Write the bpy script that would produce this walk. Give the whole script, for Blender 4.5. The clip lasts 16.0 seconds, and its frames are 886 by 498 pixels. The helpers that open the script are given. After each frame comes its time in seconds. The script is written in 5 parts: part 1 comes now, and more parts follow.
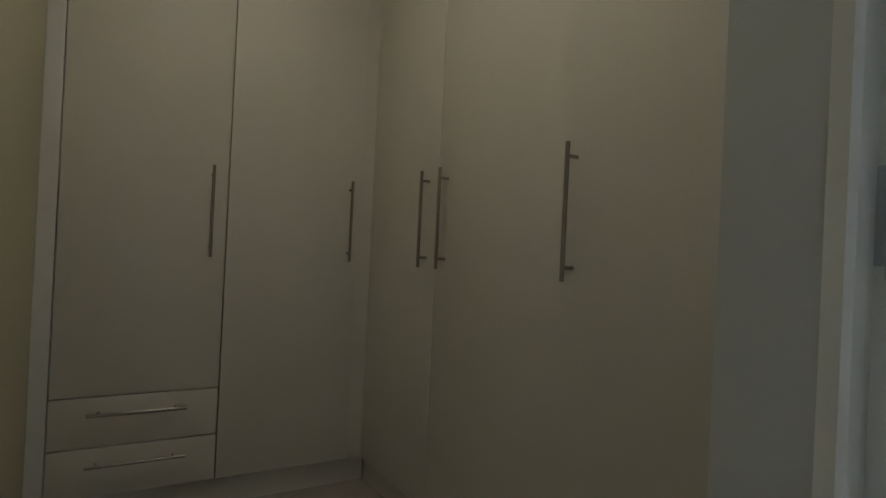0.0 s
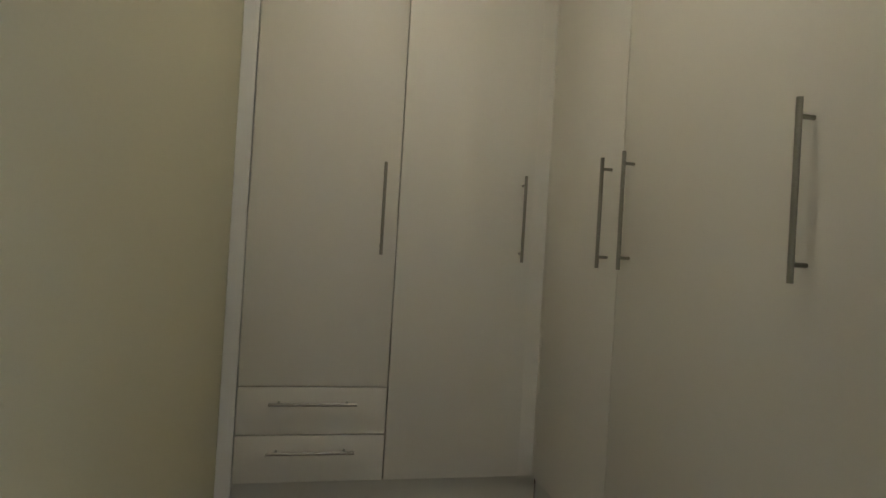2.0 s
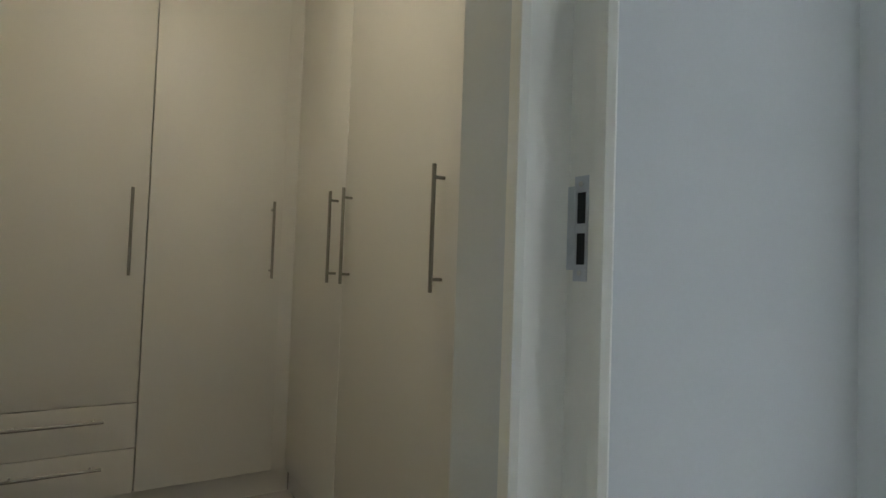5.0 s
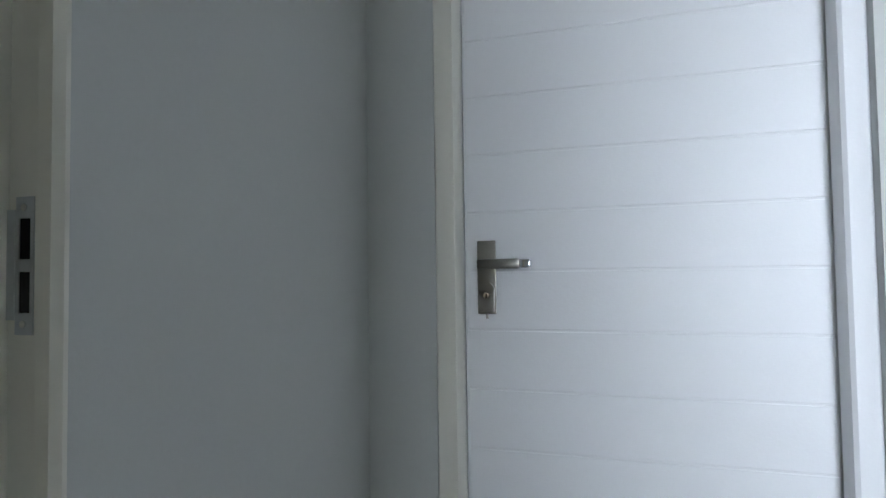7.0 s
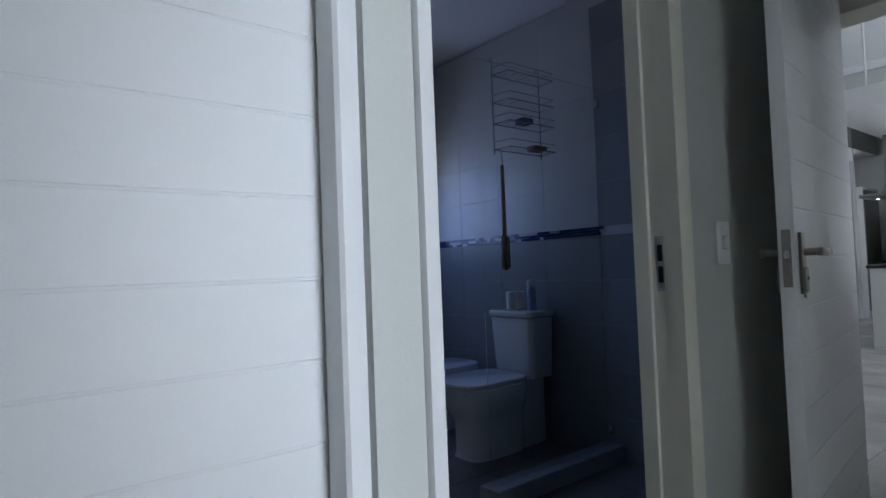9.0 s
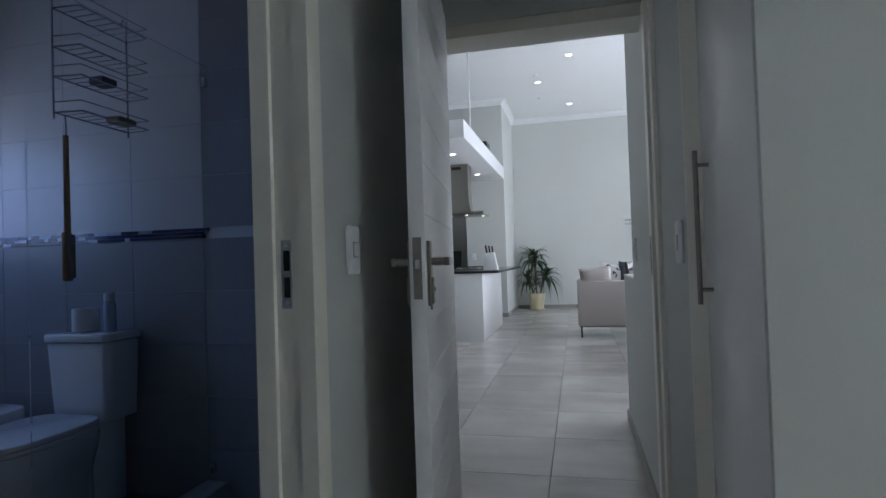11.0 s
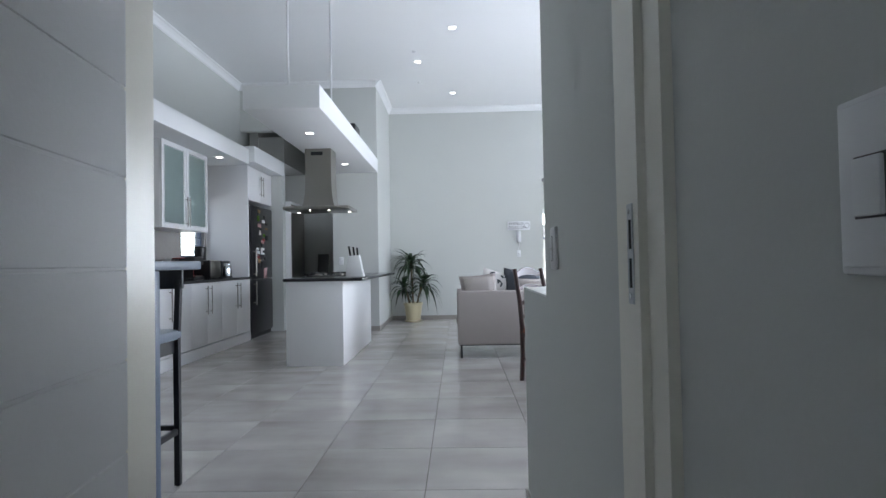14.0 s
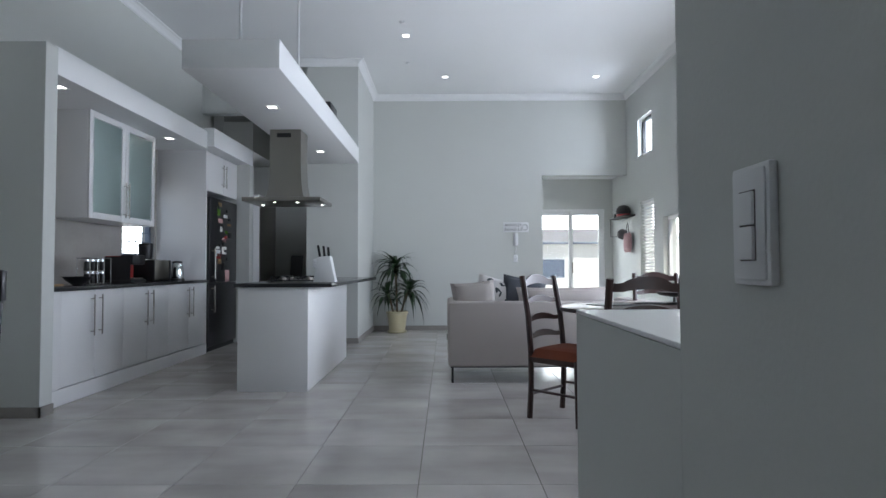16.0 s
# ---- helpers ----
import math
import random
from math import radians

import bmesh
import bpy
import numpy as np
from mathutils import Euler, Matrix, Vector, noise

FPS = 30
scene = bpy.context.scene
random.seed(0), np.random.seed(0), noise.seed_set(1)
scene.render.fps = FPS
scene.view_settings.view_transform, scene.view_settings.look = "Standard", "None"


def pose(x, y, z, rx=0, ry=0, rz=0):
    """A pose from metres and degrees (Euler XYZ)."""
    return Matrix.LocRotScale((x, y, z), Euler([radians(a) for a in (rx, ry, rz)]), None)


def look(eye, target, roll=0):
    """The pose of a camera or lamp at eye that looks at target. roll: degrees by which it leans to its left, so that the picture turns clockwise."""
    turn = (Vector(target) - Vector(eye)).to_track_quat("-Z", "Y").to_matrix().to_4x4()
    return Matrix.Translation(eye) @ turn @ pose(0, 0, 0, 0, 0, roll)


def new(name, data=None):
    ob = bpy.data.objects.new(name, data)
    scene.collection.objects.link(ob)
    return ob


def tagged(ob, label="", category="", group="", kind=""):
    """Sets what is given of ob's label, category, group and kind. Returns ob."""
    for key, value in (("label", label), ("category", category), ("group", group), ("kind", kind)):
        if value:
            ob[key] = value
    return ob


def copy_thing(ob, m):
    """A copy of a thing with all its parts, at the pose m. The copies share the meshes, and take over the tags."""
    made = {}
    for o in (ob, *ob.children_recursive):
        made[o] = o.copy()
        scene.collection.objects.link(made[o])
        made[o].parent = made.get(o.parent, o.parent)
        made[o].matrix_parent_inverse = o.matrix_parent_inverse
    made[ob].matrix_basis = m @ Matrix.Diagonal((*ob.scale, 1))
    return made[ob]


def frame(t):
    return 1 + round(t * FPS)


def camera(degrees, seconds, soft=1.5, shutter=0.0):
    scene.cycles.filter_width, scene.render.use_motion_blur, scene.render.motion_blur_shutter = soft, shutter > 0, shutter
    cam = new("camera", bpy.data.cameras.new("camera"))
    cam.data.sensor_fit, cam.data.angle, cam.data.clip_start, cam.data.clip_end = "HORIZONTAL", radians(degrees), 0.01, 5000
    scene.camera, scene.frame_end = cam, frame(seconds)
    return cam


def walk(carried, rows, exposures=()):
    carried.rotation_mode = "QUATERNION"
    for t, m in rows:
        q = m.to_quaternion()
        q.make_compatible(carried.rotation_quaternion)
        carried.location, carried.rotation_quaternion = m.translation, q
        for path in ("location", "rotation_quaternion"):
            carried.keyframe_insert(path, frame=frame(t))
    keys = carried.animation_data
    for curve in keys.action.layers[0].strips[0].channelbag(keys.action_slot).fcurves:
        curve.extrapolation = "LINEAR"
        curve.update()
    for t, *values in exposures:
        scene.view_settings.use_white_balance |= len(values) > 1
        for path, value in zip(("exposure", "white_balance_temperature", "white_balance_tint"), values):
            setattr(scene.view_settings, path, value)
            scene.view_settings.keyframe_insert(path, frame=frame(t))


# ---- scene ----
cam = camera(75.98, 16.0)
PATH = [
    (0.0, pose(1.512, 0.405, 1.025, 90.30, -2.74, 148.96)),
    (0.5, pose(1.462, 0.325, 1.010, 90.15, -3.22, 157.30)),
    (1.0, pose(1.432, 0.259, 0.994, 90.16, -3.38, 162.06)),
    (1.5, pose(1.414, 0.230, 0.984, 90.25, -3.45, 165.30)),
    (2.0, pose(1.394, 0.245, 0.984, 90.42, -3.40, 167.50)),
    (2.5, pose(1.384, 0.308, 0.992, 90.78, -3.35, 168.25)),
    (3.0, pose(1.380, 0.386, 1.007, 90.95, -3.22, 168.45)),
    (5.5, pose(1.329, 0.667, 1.027, 92.63, -1.38, 137.03)),
    (6.0, pose(1.332, 0.662, 1.035, 92.81, -0.78, 126.48)),
    (6.5, pose(1.275, 0.680, 1.062, 92.22, -0.30, 117.90)),
    (7.0, pose(1.207, 0.690, 1.075, 92.13, 0.80, 107.00)),
    (7.5, pose(1.098, 0.526, 1.071, 92.58, 1.05, 88.50)),
    (8.0, pose(0.973, 0.499, 1.068, 92.61, 1.29, 74.91)),
    (8.5, pose(0.895, 0.558, 1.071, 92.30, 1.72, 63.28)),
    (9.0, pose(0.805, 0.670, 1.081, 91.92, 2.19, 51.95)),
    (9.5, pose(0.726, 0.720, 1.078, 91.67, 2.29, 42.48)),
    (10.0, pose(0.625, 0.769, 1.086, 91.35, 2.12, 30.14)),
    (12.5, pose(0.551, 1.498, 1.091, 91.04, 1.71, 4.21)),
    (13.0, pose(0.568, 1.746, 1.074, 91.15, 1.50, 2.92)),
    (13.5, pose(0.557, 2.053, 1.089, 91.16, 1.29, 2.25)),
    (14.0, pose(0.576, 2.348, 1.072, 91.37, 1.08, 1.51)),
    (14.5, pose(0.602, 2.633, 1.077, 91.54, 0.85, 1.00)),
    (15.0, pose(0.567, 2.892, 1.072, 91.61, 0.62, 0.65)),
    (15.5, pose(0.542, 3.157, 1.070, 91.73, 0.35, 0.46)),
    (16.0, pose(0.539, 3.439, 1.065, 91.85, 0.18, 0.27)),
]

EXPO = [(0.0, -0.10), (0.5, 0.18), (1.0, 0.43), (1.5, 0.68), (2.0, 0.88), (2.5, 1.04), (3.2, 1.27), (5.3, 0.74), (6.0, 0.45), (6.5, 0.28), (7.0, 0.12), (7.5, -0.06),
        (8.5, -0.12), (9.0, -0.22), (9.5, -0.27), (10.0, -0.28), (12.5, 0.30), (13.5, 0.18), (14.5, 0.02), (16.0, -0.32)]
walk(cam, PATH, EXPO)

# ---- world and light ----
world = bpy.data.worlds.new("sky")
scene.world = world
world.use_nodes = True
wn = world.node_tree
sky = wn.nodes.new("ShaderNodeTexSky")
sky.sky_type = "NISHITA"
sky.sun_disc = False
sky.sun_elevation = radians(58)
sky.sun_rotation = radians(141)
wn.links.new(sky.outputs[0], wn.nodes["Background"].inputs[0])
wn.nodes["Background"].inputs[1].default_value = 0.14


def lamp(name, kind, m, energy, colour=(1, 1, 1), size=1.0, size_y=None):
    data = bpy.data.lights.new(name, kind)
    data.energy, data.color = energy, colour
    if kind == "AREA":
        data.shape, data.size, data.size_y = "RECTANGLE", size, size_y or size
    if kind == "SPOT":
        data.spot_size, data.spot_blend, data.shadow_soft_size = radians(95), 0.7, 0.03
    ob = new(name, data)
    ob.matrix_world = m
    return ob


sun = lamp("sun", "SUN", look((4, -5, 9), (0, 0, 0)), 5.0, (1.0, 0.95, 0.88))
sun.data.angle = radians(0.5)
COOL = (0.74, 0.822, 1.0)
# daylight in the window openings
lamp("light_living_window", "AREA", pose(3.60, 8.4, 1.45, 0, 90, 0), 166, COOL, 1.7, 3.6)
lamp("light_front_window", "AREA", pose(2.4, 3.52, 1.6, -90, 0, 0), 40, COOL, 1.9, 1.9)
lamp("light_patio_door", "AREA", look((2.75, 14.75, 3.0), (2.3, 11.0, 0.2)), 85, COOL, 1.1, 1.9)
lamp("light_high_window", "AREA", pose(3.95, 12.25, 3.12, 0, 90, 0), 24, COOL, 0.5, 0.5)
lamp("light_kitchen_window", "AREA", pose(-3.45, 10.15, 1.75, 0, -90, 0), 2, COOL, 0.7, 0.7)
lamp("light_bedroom_window", "AREA", look((2.99, 1.515, 1.25), (0.0, 1.30, 1.2)), 80, (0.775, 0.862, 1.0), 0.72, 1.8)
lamp("light_bathroom_window", "AREA", pose(-2.72, 2.72, 1.55, 0, -72, 0), 3.9, (0.23, 0.40, 1.0), 0.6, 0.8)
# fill added to lift the dark scullery; no window is built there
lamp("light_scullery_fill", "AREA", look((-2.72, 12.0, 2.6), (-1.6, 12.9, 1.0)), 7, COOL, 0.6, 0.4)
# lamps of the house
lamp("light_dressing_lamp", "AREA", pose(1.15, -0.80, 2.5), 1.65, (1.0, 0.90, 0.76), 0.3)

# ---- materials ----
def nodes_of(name):
    m = bpy.data.materials.new(name)
    m.use_nodes = True
    nt = m.node_tree
    return m, nt, nt.nodes["Principled BSDF"]


def mat(name, colour, rough=0.5, metal=0.0, grain=0.03, scale=60.0, bump=0.02, blotch=0.04, blotch_scale=1.3, random_step=0.0, emit=0.0, coat=0.0):
    """A surface with fine grain, slow blotches, bump, and a step of tone from piece to piece."""
    m, nt, b = nodes_of(name)
    add, link = nt.nodes.new, nt.links.new
    co = add("ShaderNodeTexCoord")
    fine, slow = add("ShaderNodeTexNoise"), add("ShaderNodeTexNoise")
    fine.inputs["Scale"].default_value, fine.inputs["Detail"].default_value = scale, 3
    slow.inputs["Scale"].default_value, slow.inputs["Detail"].default_value = blotch_scale, 4
    for n in (fine, slow):
        link(co.outputs["Object"], n.inputs["Vector"])

    def ranged(socket, amount):
        r = add("ShaderNodeMapRange")
        r.inputs["To Min"].default_value, r.inputs["To Max"].default_value = 1 - amount, 1 + amount
        link(socket, r.inputs["Value"])
        return r.outputs[0]

    def times(a, c):
        x = add("ShaderNodeMath")
        x.operation = "MULTIPLY"
        link(a, x.inputs[0]), link(c, x.inputs[1])
        return x.outputs[0]

    tone = times(ranged(fine.outputs[0], grain), ranged(slow.outputs[0], blotch))
    if random_step:
        tone = times(tone, ranged(add("ShaderNodeObjectInfo").outputs["Random"], random_step))
    mix = add("ShaderNodeVectorMath")
    mix.operation = "SCALE"
    mix.inputs[0].default_value = colour
    link(tone, mix.inputs["Scale"])
    link(mix.outputs[0], b.inputs["Base Color"])
    rr = add("ShaderNodeMapRange")
    rr.inputs["To Min"].default_value, rr.inputs["To Max"].default_value = max(0.02, rough * 0.85), min(1, rough * 1.15)
    link(slow.outputs[0], rr.inputs["Value"])
    link(rr.outputs[0], b.inputs["Roughness"])
    b.inputs["Metallic"].default_value = metal
    if coat:
        b.inputs["Coat Weight"].default_value, b.inputs["Coat Roughness"].default_value = coat, 0.12
    if bump:
        bp = add("ShaderNodeBump")
        bp.inputs["Strength"].default_value, bp.inputs["Distance"].default_value = bump * 4, 0.004
        link(fine.outputs[0], bp.inputs["Height"])
        link(bp.outputs[0], b.inputs["Normal"])
    if emit:
        b.inputs["Emission Color"].default_value = (*colour, 1)
        b.inputs["Emission Strength"].default_value = emit
    return m


def tile_mat(name):
    """Porcelain floor tile: cloudy warm grey, lighter bands painting in uneven reflections, each tile its own cut of
    the pattern.
    """
    m, nt, b = nodes_of(name)
    add, link = nt.nodes.new, nt.links.new
    co, info = add("ShaderNodeTexCoord"), add("ShaderNodeObjectInfo")
    shift = add("ShaderNodeVectorMath")
    shift.operation = "MULTIPLY_ADD"
    shift.inputs[1].default_value = (1, 1, 1)
    move = add("ShaderNodeVectorMath")
    move.operation = "SCALE"
    move.inputs[0].default_value = (37, 91, 13)
    link(info.outputs["Random"], move.inputs["Scale"])
    link(co.outputs["Object"], shift.inputs[0]), link(move.outputs[0], shift.inputs[2])
    cloud, band, fine = (add("ShaderNodeTexNoise") for _ in range(3))
    cloud.inputs["Scale"].default_value, cloud.inputs["Detail"].default_value = 2.0, 3
    fine.inputs["Scale"].default_value, fine.inputs["Detail"].default_value = 90, 2
    # stretched along x: streaks of reflected light put into the tile colour
    squash = add("ShaderNodeMapping")
    squash.inputs["Scale"].default_value = (0.55, 2.6, 1)
    link(shift.outputs[0], squash.inputs["Vector"])
    link(squash.outputs[0], band.inputs["Vector"])
    band.inputs["Scale"].default_value, band.inputs["Detail"].default_value = 1.3, 3
    link(shift.outputs[0], cloud.inputs["Vector"]), link(shift.outputs[0], fine.inputs["Vector"])
    ramp = add("ShaderNodeValToRGB")
    ramp.color_ramp.elements[0].position, ramp.color_ramp.elements[1].position = 0.3, 0.72
    ramp.color_ramp.elements[0].color, ramp.color_ramp.elements[1].color = (0.37, 0.345, 0.322, 1), (0.62, 0.59, 0.565, 1)
    mixed = add("ShaderNodeMath")
    mixed.operation = "ADD"
    half = add("ShaderNodeMath")
    half.operation = "MULTIPLY"
    half.inputs[1].default_value = 0.5
    link(cloud.outputs[0], mixed.inputs[0]), link(band.outputs[0], mixed.inputs[1])
    link(mixed.outputs[0], half.inputs[0]), link(half.outputs[0], ramp.inputs[0])
    link(ramp.outputs[0], b.inputs["Base Color"])
    rr = add("ShaderNodeMapRange")
    rr.inputs["To Min"].default_value, rr.inputs["To Max"].default_value = 0.16, 0.30
    link(cloud.outputs[0], rr.inputs["Value"]), link(rr.outputs[0], b.inputs["Roughness"])
    bp = add("ShaderNodeBump")
    bp.inputs["Strength"].default_value, bp.inputs["Distance"].default_value = 0.06, 0.004
    link(cloud.outputs[0], bp.inputs["Height"]), link(bp.outputs[0], b.inputs["Normal"])
    return m


def glass_mat(name, colour=(1, 1, 1), rough=0.0):
    m, nt, b = nodes_of(name)
    b.inputs["Base Color"].default_value = (*colour, 1)
    b.inputs["Roughness"].default_value = rough
    b.inputs["Transmission Weight"].default_value = 1.0
    b.inputs["IOR"].default_value = 1.45
    return m


M_WALL = mat("wall_paint_grey", (0.594, 0.610, 0.583), 0.62, grain=0.015, scale=140, bump=0.02, blotch=0.03)
M_CREAM = mat("wall_paint_cream", (0.62, 0.60, 0.45), 0.6, grain=0.015, scale=140, bump=0.02, blotch=0.03)
M_CEIL = mat("ceiling_paint", (0.84, 0.85, 0.85), 0.7, grain=0.01, scale=80, blotch=0.02)
M_WHITE = mat("white_enamel", (0.78, 0.79, 0.79), 0.32, grain=0.01, scale=200, bump=0.012, blotch=0.02)
M_DOOR = mat("white_door_paint", (0.78, 0.79, 0.80), 0.44, grain=0.012, scale=160, bump=0.015, blotch=0.025)
M_FRAME = mat("frame_paint", (0.80, 0.78, 0.69), 0.3, grain=0.015, scale=120, bump=0.015, blotch=0.05)
M_MELA = mat("white_melamine", (0.74, 0.72, 0.67), 0.42, grain=0.01, scale=240, bump=0.01, blotch=0.015)
M_KITCH = mat("white_cabinet", (0.80, 0.80, 0.80), 0.3, grain=0.008, scale=200, bump=0.008, blotch=0.015)
M_STEEL = mat("brushed_steel", (0.31, 0.295, 0.265), 0.3, 1.0, grain=0.06, scale=300, bump=0.02, blotch=0.05)
M_CHROME = mat("chrome", (0.72, 0.73, 0.74), 0.12, 1.0, grain=0.01, bump=0.0)
M_HOOD = mat("hood_steel", (0.34, 0.325, 0.295), 0.30, 1.0, grain=0.04, scale=250, bump=0.02)
M_ZINC = mat("zinc_plate", (0.55, 0.57, 0.58), 0.35, 0.9, grain=0.05, scale=200)
# near-black that paints the shade inside slots and keyholes
M_HOLE = mat("recess_shade", (0.01, 0.01, 0.01), 0.9, bump=0)
M_PLASTIC = mat("white_plastic", (0.78, 0.79, 0.80), 0.3, grain=0.006, bump=0.0)
M_GRANITE = mat("black_granite", (0.025, 0.025, 0.028), 0.12, grain=0.5, scale=420, bump=0.0, blotch=0.2, blotch_scale=9)
M_FRIDGE = mat("graphite_steel", (0.09, 0.09, 0.095), 0.3, 0.85, grain=0.05, scale=200)
M_BLACK = mat("black_plastic", (0.015, 0.015, 0.016), 0.35, grain=0.05)
M_RED = mat("red_plastic", (0.30, 0.02, 0.02), 0.3)
M_SOFA = mat("beige_linen", (0.42, 0.38, 0.355), 0.9, grain=0.16, scale=420, bump=0.12, blotch=0.05, blotch_scale=3)
M_CUSH = mat("beige_cushion", (0.36, 0.325, 0.30), 0.9, grain=0.16, scale=420, bump=0.12, blotch=0.06, blotch_scale=5)
M_PRINT = mat("leaf_print_cloth", (0.62, 0.60, 0.58), 0.9, grain=0.1, scale=300, bump=0.1)
M_PRINTD = mat("leaf_print_dark", (0.05, 0.06, 0.065), 0.9, grain=0.1, scale=300, bump=0.1)
M_SLATE = mat("slate_cushion", (0.055, 0.06, 0.07), 0.9, grain=0.2, scale=400, bump=0.12)
M_WOOD = mat("mahogany", (0.035, 0.012, 0.009), 0.32, grain=0.25, scale=40, bump=0.03, blotch=0.25, blotch_scale=8, coat=0.15)
M_SEAT = mat("rust_velvet", (0.20, 0.05, 0.022), 0.85, grain=0.2, scale=200, bump=0.08, blotch=0.15, blotch_scale=6)
M_BLUE = mat("blue_grey_paint", (0.125, 0.16, 0.225), 0.4, grain=0.1, scale=90, bump=0.05, blotch=0.16, blotch_scale=4)
M_BLUETOP = mat("blue_grey_top", (0.20, 0.235, 0.29), 0.3, grain=0.06, scale=90, bump=0.03, blotch=0.1, blotch_scale=3)
M_STOOL = mat("dark_stool_wood", (0.018, 0.019, 0.022), 0.4, grain=0.2, scale=70, bump=0.03)
M_LEAF = mat("leaf_green", (0.022, 0.050, 0.018), 0.38, grain=0.2, scale=30, bump=0.02, blotch=0.35, blotch_scale=9)
M_STEM = mat("cane_stem", (0.12, 0.09, 0.05), 0.8, grain=0.3, scale=60, bump=0.15)
M_POT = mat("cream_pot", (0.52, 0.46, 0.30), 0.35, grain=0.04, scale=60, blotch=0.1, blotch_scale=7)
M_SOIL = mat("soil", (0.02, 0.014, 0.009), 0.95, grain=0.5, scale=90, bump=0.3)
M_SKIRT = mat("skirting_tile", (0.30, 0.28, 0.255), 0.35, grain=0.08, scale=50, blotch=0.12, blotch_scale=5)
M_TILE = tile_mat("floor_porcelain")
M_GROUT = mat("grout", (0.16, 0.145, 0.13), 0.9, grain=0.2, scale=160, bump=0.1)
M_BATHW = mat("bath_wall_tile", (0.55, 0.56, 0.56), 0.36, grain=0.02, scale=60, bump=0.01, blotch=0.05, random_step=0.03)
M_BATHL = mat("bath_dark_tile", (0.27, 0.28, 0.29), 0.34, grain=0.05, scale=60, bump=0.01, blotch=0.1, random_step=0.05)
M_BATHF = mat("bath_floor_tile", (0.17, 0.16, 0.15), 0.35, grain=0.1, scale=60, bump=0.02, blotch=0.15, random_step=0.08)
M_MOSD = mat("mosaic_blue", (0.015, 0.03, 0.10), 0.12, grain=0.2, random_step=0.6)
M_MOSL = mat("mosaic_pale", (0.40, 0.46, 0.58), 0.12, grain=0.1, random_step=0.4)
M_CERAMIC = mat("ceramic", (0.80, 0.81, 0.82), 0.08, grain=0.0, bump=0.0, blotch=0.01)
M_PAPER = mat("paper", (0.72, 0.71, 0.69), 0.9, grain=0.05, scale=200, bump=0.06)
M_INK = mat("ink", (0.02, 0.02, 0.025), 0.7, bump=0)
M_GREEN = mat("green_sponge", (0.10, 0.22, 0.03), 0.9, grain=0.3, scale=90, bump=0.2)
M_TAN = mat("tan_wood", (0.30, 0.19, 0.10), 0.5, grain=0.2, scale=50)
M_SPLASH = mat("splashback_tile", (0.40, 0.38, 0.355), 0.25, grain=0.06, scale=30, blotch=0.12, blotch_scale=4)
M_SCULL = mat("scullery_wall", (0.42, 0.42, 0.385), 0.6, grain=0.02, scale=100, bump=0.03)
M_FROST = glass_mat("frosted_glass", (0.80, 0.95, 0.91), 0.32)
M_GLASS = glass_mat("clear_glass", (0.97, 1, 0.99))
M_GLASS.node_tree.nodes["Principled BSDF"].inputs["IOR"].default_value = 1.12
M_LIGHT = mat("lamp_glow", (1.0, 0.98, 0.94), 0.5, bump=0, emit=9.0)
M_WARMGLOW = mat("lamp_glow_warm", (1.0, 0.86, 0.62), 0.5, bump=0, emit=9.0)
M_SKYGLOW = mat("hazy_sky", (0.90, 0.95, 1.0), 1.0, bump=0, grain=0.0, blotch=0.0, emit=8.0)
M_PLASTER = mat("outside_wall", (0.86, 0.85, 0.82), 0.9, grain=0.08, scale=60, bump=0.1)
M_ROOF = mat("roof_tile_grey", (0.16, 0.15, 0.16), 0.8, grain=0.15, scale=20, bump=0.1)
M_PAVING = mat("paving", (0.62, 0.60, 0.57), 0.9, grain=0.1, scale=30, bump=0.1, blotch=0.15)
M_PINK = mat("pink_cloth", (0.50, 0.30, 0.30), 0.9, grain=0.2, scale=200, bump=0.1)
M_GREYC = mat("grey_cloth", (0.14, 0.13, 0.135), 0.9, grain=0.2, scale=200, bump=0.1)


# ---- shape helpers ----
def box(x0, y0, z0, x1, y1, z1, bevel=0.0, segs=2):
    bm = bmesh.new()
    bmesh.ops.create_cube(bm, size=1)
    for v in bm.verts:
        v.co = ((x0, x1)[v.co.x > 0], (y0, y1)[v.co.y > 0], (z0, z1)[v.co.z > 0])
    if bevel:
        bmesh.ops.bevel(bm, geom=bm.edges[:], offset=bevel, segments=segs, affect="EDGES", profile=0.5)
    return bm


def prism(points, z0, z1, bevel=0.0):
    """An upright prism over a plan outline."""
    bm = bmesh.new()
    low = [bm.verts.new((x, y, z0)) for x, y in points]
    high = [bm.verts.new((x, y, z1)) for x, y in points]
    n = len(points)
    bm.faces.new(low[::-1]), bm.faces.new(high)
    for i in range(n):
        bm.faces.new((low[i], low[(i + 1) % n], high[(i + 1) % n], high[i]))
    bmesh.ops.recalc_face_normals(bm, faces=bm.faces[:])
    if bevel:
        bmesh.ops.bevel(bm, geom=bm.edges[:], offset=bevel, segments=2, affect="EDGES", profile=0.5)
    return bm


def turned(bm, m):
    bmesh.ops.transform(bm, matrix=m, verts=bm.verts[:])
    return bm


def rod(a, c, r0, r1=None, seg=12):
    """A round bar from a to c."""
    a, c = Vector(a), Vector(c)
    bm = bmesh.new()
    bmesh.ops.create_cone(bm, cap_ends=True, segments=seg, radius1=r0, radius2=r1 if r1 is not None else r0, depth=(c - a).length)
    q = (c - a).to_track_quat("Z", "Y").to_matrix().to_4x4()
    return turned(bm, Matrix.Translation((a + c) / 2) @ q)


